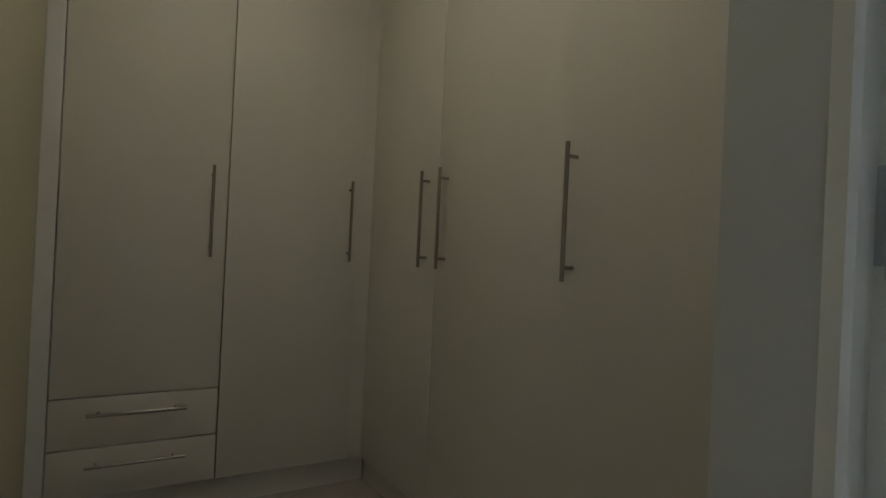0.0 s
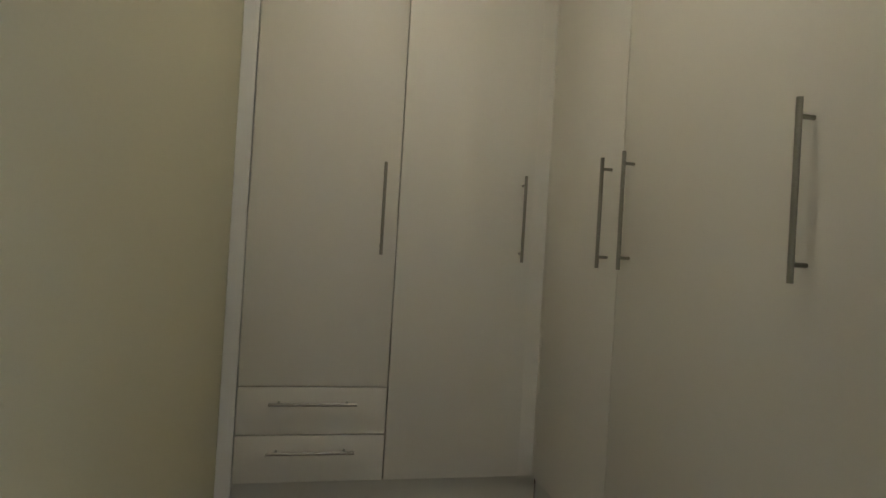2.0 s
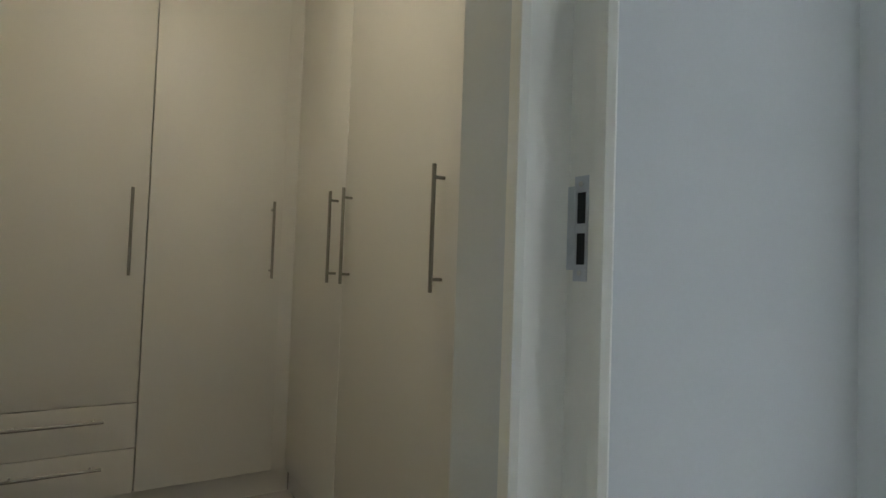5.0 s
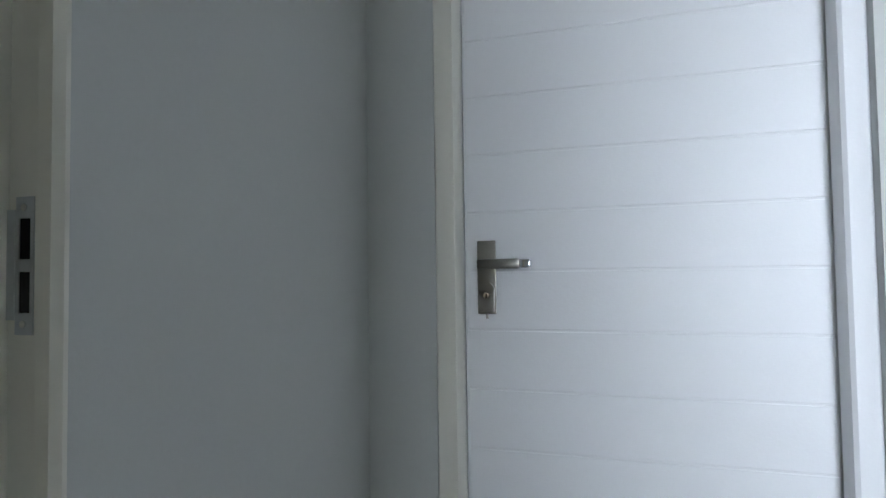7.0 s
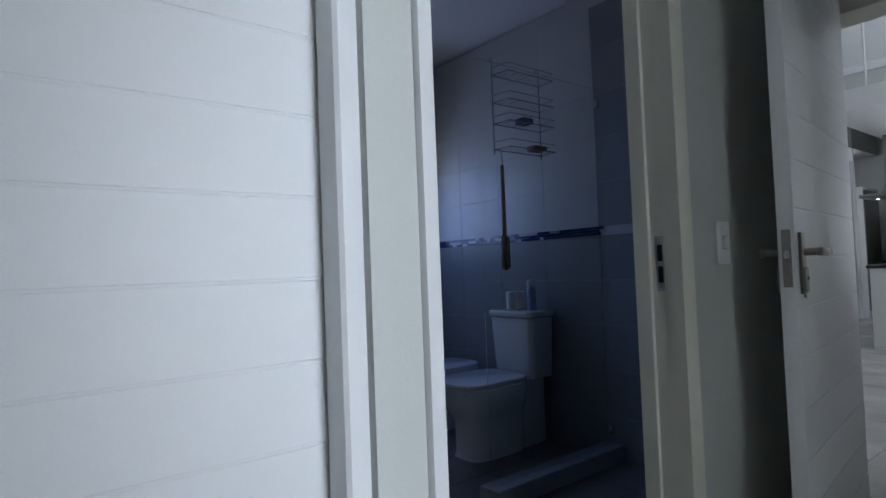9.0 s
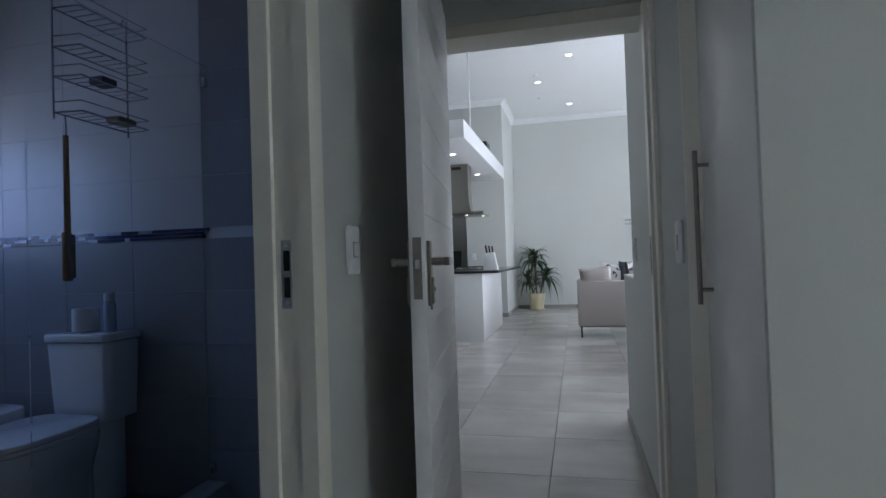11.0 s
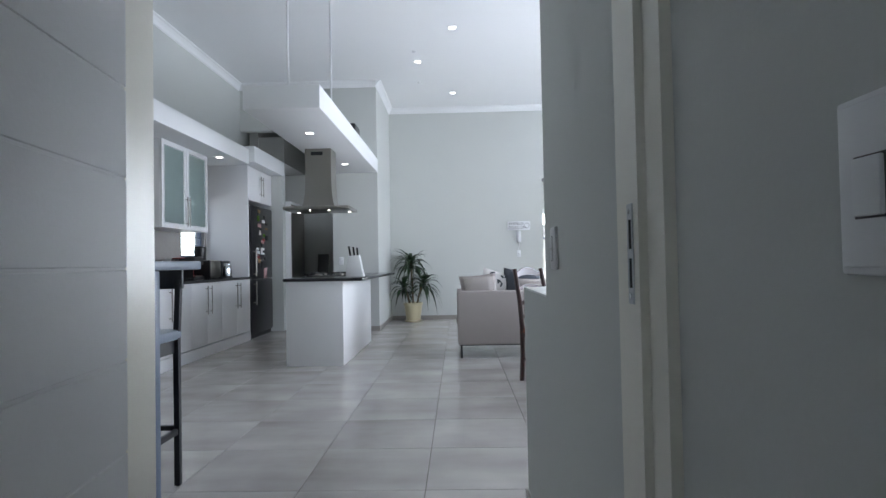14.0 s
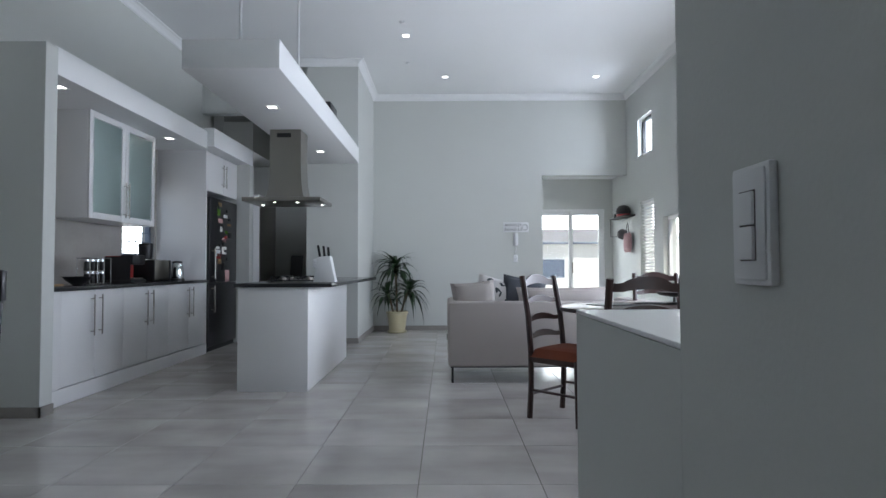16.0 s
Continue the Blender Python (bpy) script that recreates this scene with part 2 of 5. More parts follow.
def lathe(profile, seg=24):
    """A turned shape from (radius, height) pairs."""
    bm = bmesh.new()
    rings = []
    for r, z in profile:
        rings.append([bm.verts.new((r * math.cos(2 * math.pi * i / seg), r * math.sin(2 * math.pi * i / seg), z)) for i in range(seg)])
    for a, c in zip(rings, rings[1:]):
        for i in range(seg):
            bm.faces.new((a[i], a[(i + 1) % seg], c[(i + 1) % seg], c[i]))
    bm.faces.new(rings[0][::-1]), bm.faces.new(rings[-1])
    bmesh.ops.recalc_face_normals(bm, faces=bm.faces[:])
    return bm


def tube(points, r, seg=8):
    """A bent round bar through points."""
    bm = bmesh.new()
    pts = [Vector(p) for p in points]
    rings = []
    for i, p in enumerate(pts):
        d = (pts[min(i + 1, len(pts) - 1)] - pts[max(i - 1, 0)]).normalized()
        u = d.orthogonal().normalized() if i == 0 else (u - d * u.dot(d)).normalized()
        w = d.cross(u)
        rings.append([bm.verts.new(p + r * (u * math.cos(2 * math.pi * k / seg) + w * math.sin(2 * math.pi * k / seg))) for k in range(seg)])
    for a, c in zip(rings, rings[1:]):
        for k in range(seg):
            bm.faces.new((a[k], a[(k + 1) % seg], c[(k + 1) % seg], c[k]))
    bm.faces.new(rings[0][::-1]), bm.faces.new(rings[-1])
    bmesh.ops.recalc_face_normals(bm, faces=bm.faces[:])
    return bm


def merged(*bms):
    out = bmesh.new()
    for b in bms:
        me = bpy.data.meshes.new("tmp")
        b.to_mesh(me)
        b.free()
        out.from_mesh(me)
        bpy.data.meshes.remove(me)
    return out


def pillow(w, h, t, n=10):
    """A stuffed cushion, upright in the xz plane, standing on z = 0."""
    bm = bmesh.new()
    bmesh.ops.create_grid(bm, x_segments=n, y_segments=n, size=1)
    back = bm.copy()
    for b, s in ((bm, 1), (back, -1)):
        for v in b.verts:
            x, y = v.co.x, v.co.y
            puff = max(0, (1 - x ** 4) * (1 - y ** 4)) ** 0.6
            pinch = 1 - 0.07 * (1 - abs(y) ** 2) * abs(x) ** 3
            v.co = (x * pinch * w / 2, s * puff * t / 2, (y * (1 - 0.07 * (1 - x * x) * abs(y) ** 3) + 1) * h / 2)
    out = merged(bm, back)
    bmesh.ops.remove_doubles(out, verts=out.verts[:], dist=0.0005)
    bmesh.ops.recalc_face_normals(out, faces=out.faces[:])
    return out


def mesh_of(name, bm, m, smooth=False):
    me = bpy.data.meshes.new(name)
    bm.to_mesh(me)
    bm.free()
    me.materials.append(m)
    if smooth:
        me.shade_smooth()
        me.set_sharp_from_angle(angle=radians(35))
    return me


def part(name, bm, m, parent, label="", smooth=True):
    ob = new(name, mesh_of(name, bm, m, smooth))
    ob.parent = parent
    return tagged(ob, label)


def thing(name, label, category, at=(0, 0, 0), rz=0.0, group=""):
    ob = new(name)
    ob.empty_display_size = 0.1
    ob.matrix_world = pose(*at, 0, 0, rz)
    return tagged(ob, label, category, group)


def single(name, bm, m, label, category, at=(0, 0, 0), rz=0.0, group="", smooth=True):
    ob = new(name, mesh_of(name, bm, m, smooth))
    ob.matrix_world = pose(*at, 0, 0, rz)
    return tagged(ob, label, category, group)


def setting(name, bm, m, label="", smooth=False):
    if isinstance(bm, (tuple, list)):
        return [setting(name, b, m, label, smooth) for b in bm]
    return tagged(new(name, mesh_of(name, bm, m, smooth)), label, kind="structure")


def root(name, label=""):
    ob = new(name)
    ob.empty_display_size = 0.1
    return tagged(ob, label, kind="structure")


# ---- large structure ----
H_LIV, H_LOW = 4.03, 2.62
Y_BACK = 13.15
Y_PIER = 11.45

# dressing room and its doorway
ZSTUB = 2.449
setting("wall_dressing_side", box(-0.30, -2.60, 0, -0.12, -0.04, H_LOW), M_WALL)
setting("wall_dressing_back", box(-0.12, -2.62, 0, 1.86, -2.50, H_LOW), M_WALL)
setting("wall_dressing_cream", box(1.70, -2.50, 0, 1.86, 0.14, H_LOW), M_CREAM, "plain cream wall beside the built-in wardrobe")
setting("wall_dressing_front", (prism([(-0.12, -0.04), (0.507, -0.04), (0.507, 0.0), (0.891, 0.0), (0.899, 0.118), (0.79, 0.118), (0.79, 0.180), (0.0, 0.140), (-0.12, 0.140)], 0, ZSTUB), box(-0.12, -0.04, ZSTUB, 1.70, 0.14, H_LOW), box(0.90, -0.04, 2.08, 1.70, 0.14, ZSTUB)), M_WALL, "grey wall beside the dressing room doorway")
setting("skirting_dressing", box(1.688, -1.87, 0, 1.70, -0.04, 0.07), M_WHITE)

# passage
setting("wall_passage_left", (
    box(-0.12, 0.14, 0, 0, 0.318, H_LOW), box(-0.12, 0.318, 2.08, 0, 1.15, H_LOW), box(-0.12, 1.15, 0, 0, 1.25, H_LOW),
    box(-0.12, 1.25, 2.08, 0, 2.16, H_LOW), box(-0.12, 2.16, 0, 0, 3.25, H_LOW)), M_WALL)
setting("wall_passage_right", (box(0.866, 2.575, 0, 1.09, 3.30, H_LOW), box(0.866, 3.30, 0, 1.09, 4.235, H_LIV)), M_WALL)
setting("wall_cupboard_back", box(1.42, 2.10, 0, 1.50, 2.575, H_LOW), M_WALL)
setting("wall_bedroom_side", (box(1.42, 2.08, 0, 1.82, 2.10, H_LOW), box(1.70, 2.10, 0, 1.82, 3.0, H_LOW), box(1.70, 3.0, 0, 3.1, 3.1, H_LOW)), M_WALL)
setting("cupboard_jamb", prism([(0.866, 2.574), (0.853, 2.574), (0.853, 2.566), (0.884, 2.516), (0.94, 2.516), (0.94, 2.574)][::-1], 0, 2.40), M_FRAME)
# unseen walls; the openings are sized to shape daylight on the closed door
setting("wall_bedroom", (box(1.70, 0.14, 0, 1.82, 1.13, H_LOW), box(1.70, 1.13, 2.08, 1.82, 1.58, H_LOW), box(1.70, 1.58, 0, 1.82, 2.08, H_LOW), box(1.82, 0.9, 0, 3.0, 1.0, H_LOW), box(3.0, 0.9, 0, 3.1, 1.15, H_LOW), box(3.0, 1.15, 0, 3.1, 1.90, 0.3), box(3.0, 1.15, 2.2, 3.1, 1.90, H_LOW), box(3.0, 1.90, 0, 3.1, 3.0, H_LOW)), M_WALL)
setting("ceiling_low", (box(-0.30, -2.62, H_LOW, 3.1, 2.10, H_LOW + 0.08), box(-0.12, 2.10, H_LOW, 1.60, 3.30, H_LOW + 0.08), box(1.60, 2.10, H_LOW, 3.1, 3.1, H_LOW + 0.08)), M_CEIL)
setting("ceiling_bathroom", box(-2.9, 0.2, H_LOW + 0.01, -0.12, 3.42, H_LOW + 0.09), M_CEIL)
setting("wall_over_doorway", box(-0.12, 3.25, 2.06, 0.866, 3.42, H_LIV), M_WALL)

# bathroom
setting("wall_bathroom", (box(-2.9, 0.2, 0, -2.75, 2.3, H_LOW), box(-2.9, 2.3, 0, -2.75, 3.14, 1.2), box(-2.9, 2.3, 1.9, -2.75, 3.14, H_LOW), box(-2.9, 3.14, 0, -2.75, 3.42, H_LOW),
                                box(-2.75, 0.2, 0, -0.12, 0.32, H_LOW)), M_WALL)

# living room and kitchen
setting("wall_living_front", (box(-2.95, 3.36, 0, -0.05, 3.44, H_LIV), box(-0.12, 3.25, 0, -0.022, 3.358, 2.06)), M_WALL)
setting("wall_living_left", (box(-3.10, 3.42, 0, -2.95, 7.51, H_LIV), box(-3.10, 7.51, 2.75, -2.95, Y_BACK, H_LIV)), M_WALL)
setting("pier_kitchen", box(-2.95, 7.51, 0, -2.366, 7.64, 2.725, 0.004), M_WALL)
setting("wall_kitchen_left", (box(-3.25, 7.51, 0, -3.10, 9.80, 2.74), box(-3.25, 9.80, 0, -3.10, 10.50, 1.2), box(-3.25, 9.80, 2.05, -3.10, 10.50, 2.74), box(-3.25, 10.50, 0, -3.10, Y_BACK, 2.74)), M_SPLASH)
setting("bulkhead_kitchen", (box(-3.10, 7.64, 2.53, -2.385, 10.35, 2.745, 0.003), box(-3.10, 10.35, 2.56, -2.30, 11.75, 2.79, 0.003)), M_CEIL, "white plastered bulkhead over the kitchen units")
setting("pier_fridge", box(-3.10, 11.62, 0, -2.30, 11.78, 2.56), M_WALL)
setting("wall_pier", (box(-1.43, Y_PIER, 0, -0.70, Y_PIER + 0.18, H_LIV), box(-2.95, Y_PIER + 0.05, 3.28, -1.43, Y_PIER + 0.18, H_LIV), box(-0.88, Y_PIER + 0.18, 0, -0.70, Y_BACK + 0.15, H_LIV)), M_WALL)
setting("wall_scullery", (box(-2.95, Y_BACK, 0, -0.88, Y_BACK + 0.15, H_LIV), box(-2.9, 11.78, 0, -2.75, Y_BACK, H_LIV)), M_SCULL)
setting("wall_back", (box(-0.70, Y_BACK, 0, 2.20, Y_BACK + 0.15, H_LIV), box(2.20, Y_BACK, 2.64, 3.65, Y_BACK + 0.15, H_LIV), box(2.05, Y_BACK + 0.15, 0, 2.20, 14.0, 2.7)), M_WALL)
setting("wall_alcove", (box(2.05, 14.0, 2.14, 3.85, 14.15, 2.9), box(3.50, 14.0, 0, 3.85, 14.15, 2.14)), M_WALL)
setting("ceiling_alcove", box(2.05, Y_BACK + 0.15, 2.70, 3.85, 14.15, 2.8), M_CEIL)


def right_wall():
    """The window wall: full height with four openings cut through."""
    holes = [(6.2, 10.3, 0.55, 2.25), (10.93, 11.55, 0.90, 1.78), (11.90, 12.50, 0.90, 2.10), (11.95, 12.55, 2.83, 3.43)]
    ys = sorted({3.42, 14.0, *(v for h in holes for v in h[:2])})
    out = []
    for y0, y1 in zip(ys, ys[1:]):
        zs = [0.0]
        for h in sorted(holes, key=lambda q: q[2]):
            if h[0] <= y0 and h[1] >= y1:
                zs += [h[2], h[3]]
        zs.append(H_LIV)
        for z0, z1 in zip(zs[::2], zs[1::2]):
            out.append(box(3.65, y0, z0, 3.85, y1, z1))
    return out


setting("wall_living_right", right_wall(), M_WALL)
setting("wall_living_entry", (box(1.09, 3.30, 0, 1.40, 3.42, H_LIV), box(1.40, 3.30, 0, 3.40, 3.42, 0.6), box(1.40, 3.30, 2.6, 3.40, 3.42, H_LIV), box(3.40, 3.30, 0, 3.85, 3.42, H_LIV)), M_WALL)
setting("ceiling_living", box(-3.1, 3.30, H_LIV, 3.85, 14.15, H_LIV + 0.1), M_CEIL)
setting("half_wall", box(0.866, 4.236, 0, 1.40, 4.865, 0.948), M_WALL)
setting("half_wall_cap", box(0.8655, 4.236, 0.949, 1.405, 4.8655, 0.958, 0.002), M_KITCH, "white ledge on top of the half wall")


def cornice(name, x0, y0, x1, y1, nx, ny):
    """A plaster cove along a wall top, from one corner to another; nx, ny point into the room."""
    prof = [(0, 0), (0.085, 0), (0.085, -0.012), (0.06, -0.022), (0.035, -0.05), (0.018, -0.085), (0, -0.095)]
    bm = bmesh.new()
    ends = []
    for x, y in ((x0, y0), (x1, y1)):
        ends.append([bm.verts.new((x + nx * d, y + ny * d, H_LIV + z)) for d, z in prof])
    n = len(prof)
    for i in range(n):
        bm.faces.new((ends[0][i], ends[0][(i + 1) % n], ends[1][(i + 1) % n], ends[1][i]))
    bm.faces.new(ends[0]), bm.faces.new(ends[1][::-1])
    bmesh.ops.recalc_face_normals(bm, faces=bm.faces[:])
    setting(name, bm, M_CEIL, smooth=False)


cornice("cornice_left", -2.95, 3.44, -2.95, Y_PIER, 1, 0)
cornice("cornice_pier", -2.95, Y_PIER, -0.70, Y_PIER, 0, -1)
cornice("cornice_pier_side", -0.70, Y_PIER - 0.085, -0.70, Y_BACK, 1, 0)
cornice("cornice_back", -0.70, Y_BACK, 3.65, Y_BACK, 0, -1)
cornice("cornice_right", 3.65, 3.42, 3.65, Y_BACK, -1, 0)

for nm, b in (("skirting_pier_front", box(-2.95, 7.498, 0, -2.354, 7.51, 0.075)), ("skirting_pier_side", box(-2.366, 7.498, 0, -2.354, 7.64, 0.075)),
              ("skirting_column", box(-1.0, Y_PIER - 0.012, 0, -0.688, Y_PIER, 0.075)), ("skirting_column_side", box(-0.70, Y_PIER, 0, -0.688, Y_BACK, 0.075)),
              ("skirting_back", box(-0.688, Y_BACK - 0.012, 0, 2.20, Y_BACK, 0.075)), ("skirting_left", box(-2.95, 3.44, 0, -2.938, 7.498, 0.075)),
              ("skirting_passage", box(0.854, 3.336, 0, 0.866, 4.247, 0.075)), ("skirting_half_wall", box(0.854, 4.248, 0, 0.866, 4.877, 0.075)), ("skirting_wall_end", box(0.867, 4.865, 0, 1.40, 4.877, 0.075))):
    setting(nm, b, M_SKIRT)
setting("floor", box(-3.3, -2.7, -0.12, 3.9, 14.2, -0.004), M_GROUT)

# outdoors, seen through the glass
setting("ground", box(-60, -60, -0.3, 60, 80, -0.14), M_PAVING)


# ---- doors, frames ----
GROOVES = [0.0] + [0.143 + 0.1325 * k for k in range(15)] + [2.05]


def lever_set(parent, x, z, face, way, name="door_handle", cylinder=True):
    """Backplate with lever on a leaf lying along x; face is the y of the leaf's skin, way the side it sticks out to."""
    s = way
    ya, yb = sorted((face, face + s * 0.009))
    plate = part(name, box(x - 0.021, ya, z - 0.112, x + 0.021, yb, z + 0.053, 0.002), M_STEEL, parent, "brushed steel lever handle on a long backplate")
    part("lever", merged(rod((x, face + s * 0.008, z), (x, face + s * 0.05, z), 0.010), box(x - 0.012, min(face + s * 0.04, face + s * 0.056), z - 0.011, x + 0.082, max(face + s * 0.04, face + s * 0.056), z + 0.011, 0.004)), M_STEEL, plate)
    part("lever_tip", box(x + 0.082, min(face + s * 0.041, face + s * 0.055), z - 0.010, x + 0.106, max(face + s * 0.041, face + s * 0.055), z + 0.010, 0.004), M_CHROME, plate, "polished chrome lever tip")
    yc, yd = sorted((face + s * 0.009, face + s * 0.014))
    part("keyhole_cover", merged(box(x - 0.018, yc, z - 0.107, x + 0.018, yd, z - 0.058, 0.002), rod((x, yc, z - 0.058), (x, yd, z - 0.058), 0.018, seg=20)), M_STEEL, plate)
    if cylinder:
        part("key_barrel", rod((x, face + s * 0.0135, z - 0.070), (x, face + s * 0.0165, z - 0.070), 0.0065, seg=16), M_CHROME, plate)
        # black sliver in place of the keyway's shaded depth
        part("key_slot", box(x - 0.0012, min(face + s * 0.016, face + s * 0.0172), z - 0.075, x + 0.0012, max(face + s * 0.016, face + s * 0.0172), z - 0.066), M_HOLE, plate, smooth=False)
        part("pin", rod((x, face + s * 0.006, z - 0.112), (x, face + s * 0.006, z - 0.122), 0.003, seg=8), M_STEEL, plate)


def door_leaf(name, label, width, m, handles):
    """A leaf of horizontal boards along +x from the lock edge at x = 0, 40 mm thick from y = 0 to 0.04."""
    ob = root(name, label)
    ob.matrix_world = m
    part("core", box(0.004, 0.0022, 0.006, width - 0.004, 0.0378, 2.045), M_DOOR, ob)
    part("lock_stile", box(0.0, 0.0, 0.004, 0.006, 0.04, 2.048, 0.001), M_DOOR, ob)
    for z0, z1 in zip(GROOVES, GROOVES[1:]):
        part("board", box(0.005, 0.0005, z0 + 0.0030, width, 0.0395, z1 - 0.0010, 0.0014, 1), M_DOOR, ob, smooth=False)
    for side in handles:
        lever_set(ob, 0.052, 1.087, 0.0 if side < 0 else 0.04, side)
    return ob


door_leaf("door_1", "closed white door of horizontal grooved boards", 0.738, pose(-0.052, 0.358, 0, 0, 0, 90), (-1,))
leaf3 = door_leaf("door_3", "open white grooved door swung into the passage", 0.86, pose(0.204, 2.315, 0, 0, 0, 90 + 7.5), (-1, 1))
plate = part("lock_plate", box(-0.0012, 0.009, 0.995, 0.0002, 0.031, 1.148, 0.0), M_STEEL, leaf3, "steel lock faceplate", smooth=False)
part("latch_bolt", box(-0.012, 0.012, 1.068, 0.0, 0.026, 1.094, 0.003), M_CHROME, plate)
part("dead_bolt", box(-0.0025, 0.013, 1.030, 0.0, 0.026, 1.060, 0.001), M_STEEL, plate)


def strike_plate(parent, m, lip):
    """Keep plate in a jamb, with two slots whose dark depth is painted black; local x across, z up, face towards -y."""
    b = [box(-0.0125, -0.002, -0.076, 0.0125, 0.0, -0.052, 0.0006), box(-0.0125, -0.002, -0.007, 0.0125, 0, 0.007, 0.0004), box(-0.0125, -0.002, 0.052, 0.0125, 0, 0.076, 0.0006),
         box(-0.0125, -0.002, -0.052, -0.0075, 0, 0.052), box(0.0085, -0.002, -0.052, 0.0125, 0, 0.052)]
    if lip:
        b.append(box(-0.036, -0.003, -0.060, -0.0125, -0.001, 0.062, 0.0008))
    ob = part("strike_plate", turned(merged(*b), m), M_ZINC, parent, "zinc strike plate with two slots", smooth=False)
    # flat black insets paint the shade of the slots; nothing is cut
    part("slot", turned(merged(box(-0.0075, -0.0008, -0.052, 0.0085, 0.0, -0.007), box(-0.0075, -0.0008, 0.007, 0.0085, 0, 0.052)), m), M_HOLE, ob, smooth=False)
    part("screw", turned(merged(rod((0, -0.0032, 0.064), (0, -0.001, 0.064), 0.004), rod((0, -0.0032, -0.064), (0, -0.001, -0.064), 0.004)), m), M_CHROME, ob)


# doorway into the dressing room
f1 = root("door_frame_dressing", "cream painted rebated door frame with a strike plate")
JAMB = [(0.791, 0.181), (0.793, 0.190), (0.802, 0.195), (0.811, 0.189), (0.812, 0.173), (0.800, 0.166), (0.800, 0.1215), (0.832, 0.124), (0.846, 0.134), (0.893, 0.143), (0.903, 0.138), (0.903, 0.1185), (0.791, 0.1185)]
part("jamb", prism(JAMB, 0, 2.06, 0.0), M_FRAME, f1, smooth=True)
part("jamb", box(1.680, 0.0, 0, 1.699, 0.17, 2.04, 0.003), M_FRAME, f1)
part("head", box(0.79, 0.1405, 2.061, 1.699, 0.19, 2.12, 0.003), M_FRAME, f1)
strike_plate(f1, pose(0.7998, 0.1435, 1.085, 0, 0, 90) @ Matrix.Diagonal((0.92, 1, 0.88, 1)), True)

# frame of the closed door
f2 = root("door_frame_closed", "white painted door frame round the closed door")
part("jamb", prism([(0.001, 0.305), (0.012, 0.310), (0.014, 0.325), (0.012, 0.352), (0.004, 0.3565), (-0.048, 0.3565), (-0.048, 0.345), (-0.12, 0.345), (-0.12, 0.319), (0.001, 0.319)], 0, 2.05), M_FRAME, f2)
part("jamb", prism([(0.001, 1.128), (0.010, 1.132), (0.014, 1.124), (0.014, 1.096), (0.008, 1.089), (-0.048, 1.089), (-0.048, 1.099), (-0.12, 1.099), (-0.12, 1.149), (-0.026, 1.149), (-0.026, 1.136), (0.001, 1.134)], 0, 2.05), M_DOOR, f2)
part("head", box(-0.12, 0.345, 2.052, 0.012, 1.149, 2.079, 0.002), M_FRAME, f2)

# bathroom doorway
f3 = root("door_frame_bathroom", "white painted bathroom door frame with a strike plate")
part("jamb", prism([(0.001, 1.251), (0.013, 1.255), (0.015, 1.278), (0.010, 1.287), (-0.05, 1.287), (-0.05, 1.275), (-0.13, 1.275), (-0.13, 1.251)], 0, 2.05), M_DOOR, f3)
part("jamb", prism([(0.001, 2.159), (0.013, 2.155), (0.015, 2.108), (0.010, 2.098), (-0.028, 2.098), (-0.030, 2.104), (-0.082, 2.104), (-0.084, 2.094), (-0.13, 2.094), (-0.13, 2.159)], 0, 2.05), M_FRAME, f3)
part("head", box(-0.13, 1.287, 2.04, 0.013, 2.098, 2.079, 0.003), M_FRAME, f3)
strike_plate(f3, pose(-0.056, 2.104, 1.07), False)

# doorway to the living room
f4 = root("door_frame_living", "cream painted door frame at the end of the passage")
part("jamb", prism([(0.866, 3.105), (0.852, 3.111), (0.849, 3.140), (0.852, 3.178), (0.840, 3.182), (0.840, 3.250), (0.851, 3.254), (0.851, 3.330), (0.866, 3.335)][::-1], 0, 2.04), M_FRAME, f4)
part("jamb", prism([(0.0005, 3.17), (0.004, 3.175), (0.004, 3.24), (-0.019, 3.248), (-0.019, 3.446), (-0.048, 3.446), (-0.048, 3.362), (-0.0215, 3.359), (-0.0215, 3.25), (0.0005, 3.249)], 0, 2.04), M_FRAME, f4)
part("head", box(-0.018, 3.252, 2.005, 0.851, 3.43, 2.06, 0.004), M_FRAME, f4)
strike_plate(f4, pose(0.8395, 3.217, 1.08, 0, 0, -90), False)


# ---- switches ----
def switch(name, label, m, rows):
    """A two-by-four wall switch: plate with rounded edges and rockers; its face towards -y."""
    ob = new(name)
    ob.empty_display_size = 0.05
    ob.matrix_world = m
    tagged(ob, label, "light switch")
    part("plate", merged(box(-0.036, -0.010, -0.0625, 0.036, 0.0, 0.0625, 0.003), box(-0.031, -0.0125, -0.057, 0.031, -0.009, 0.057, 0.002)), M_PLASTIC, ob)
    for z0, z1 in rows:
        part("rocker", box(-0.013, -0.0165, z0, 0.014, -0.011, z1, 0.0016), M_PLASTIC, ob)
        # grey sheet round the rocker draws the shade line of its gap
        part("rocker_gap", box(-0.0145, -0.0132, z0 - 0.0015, 0.0155, -0.0122, z1 + 0.0015), M_GREYC, ob, smooth=False)
    return ob


switch("light_switch", "white light switch beside the bathroom door", pose(0.0, 2.337, 1.124, 0, 0, 90), [(-0.018, 0.018)])
switch("light_switch", "white light switch between cupboard and doorway", pose(0.866, 2.735, 1.12, 0, 0, -90), [(-0.022, 0.018)])
switch("light_switch", "white double light switch on the wall end", pose(0.866, 4.03, 1.108, 0, 0, -90), [(0.0, 0.034), (-0.036, -0.002)])
switch("wall_socket", "white wall switch on the kitchen column", pose(-1.30, Y_PIER, 1.13), [(-0.018, 0.018)])


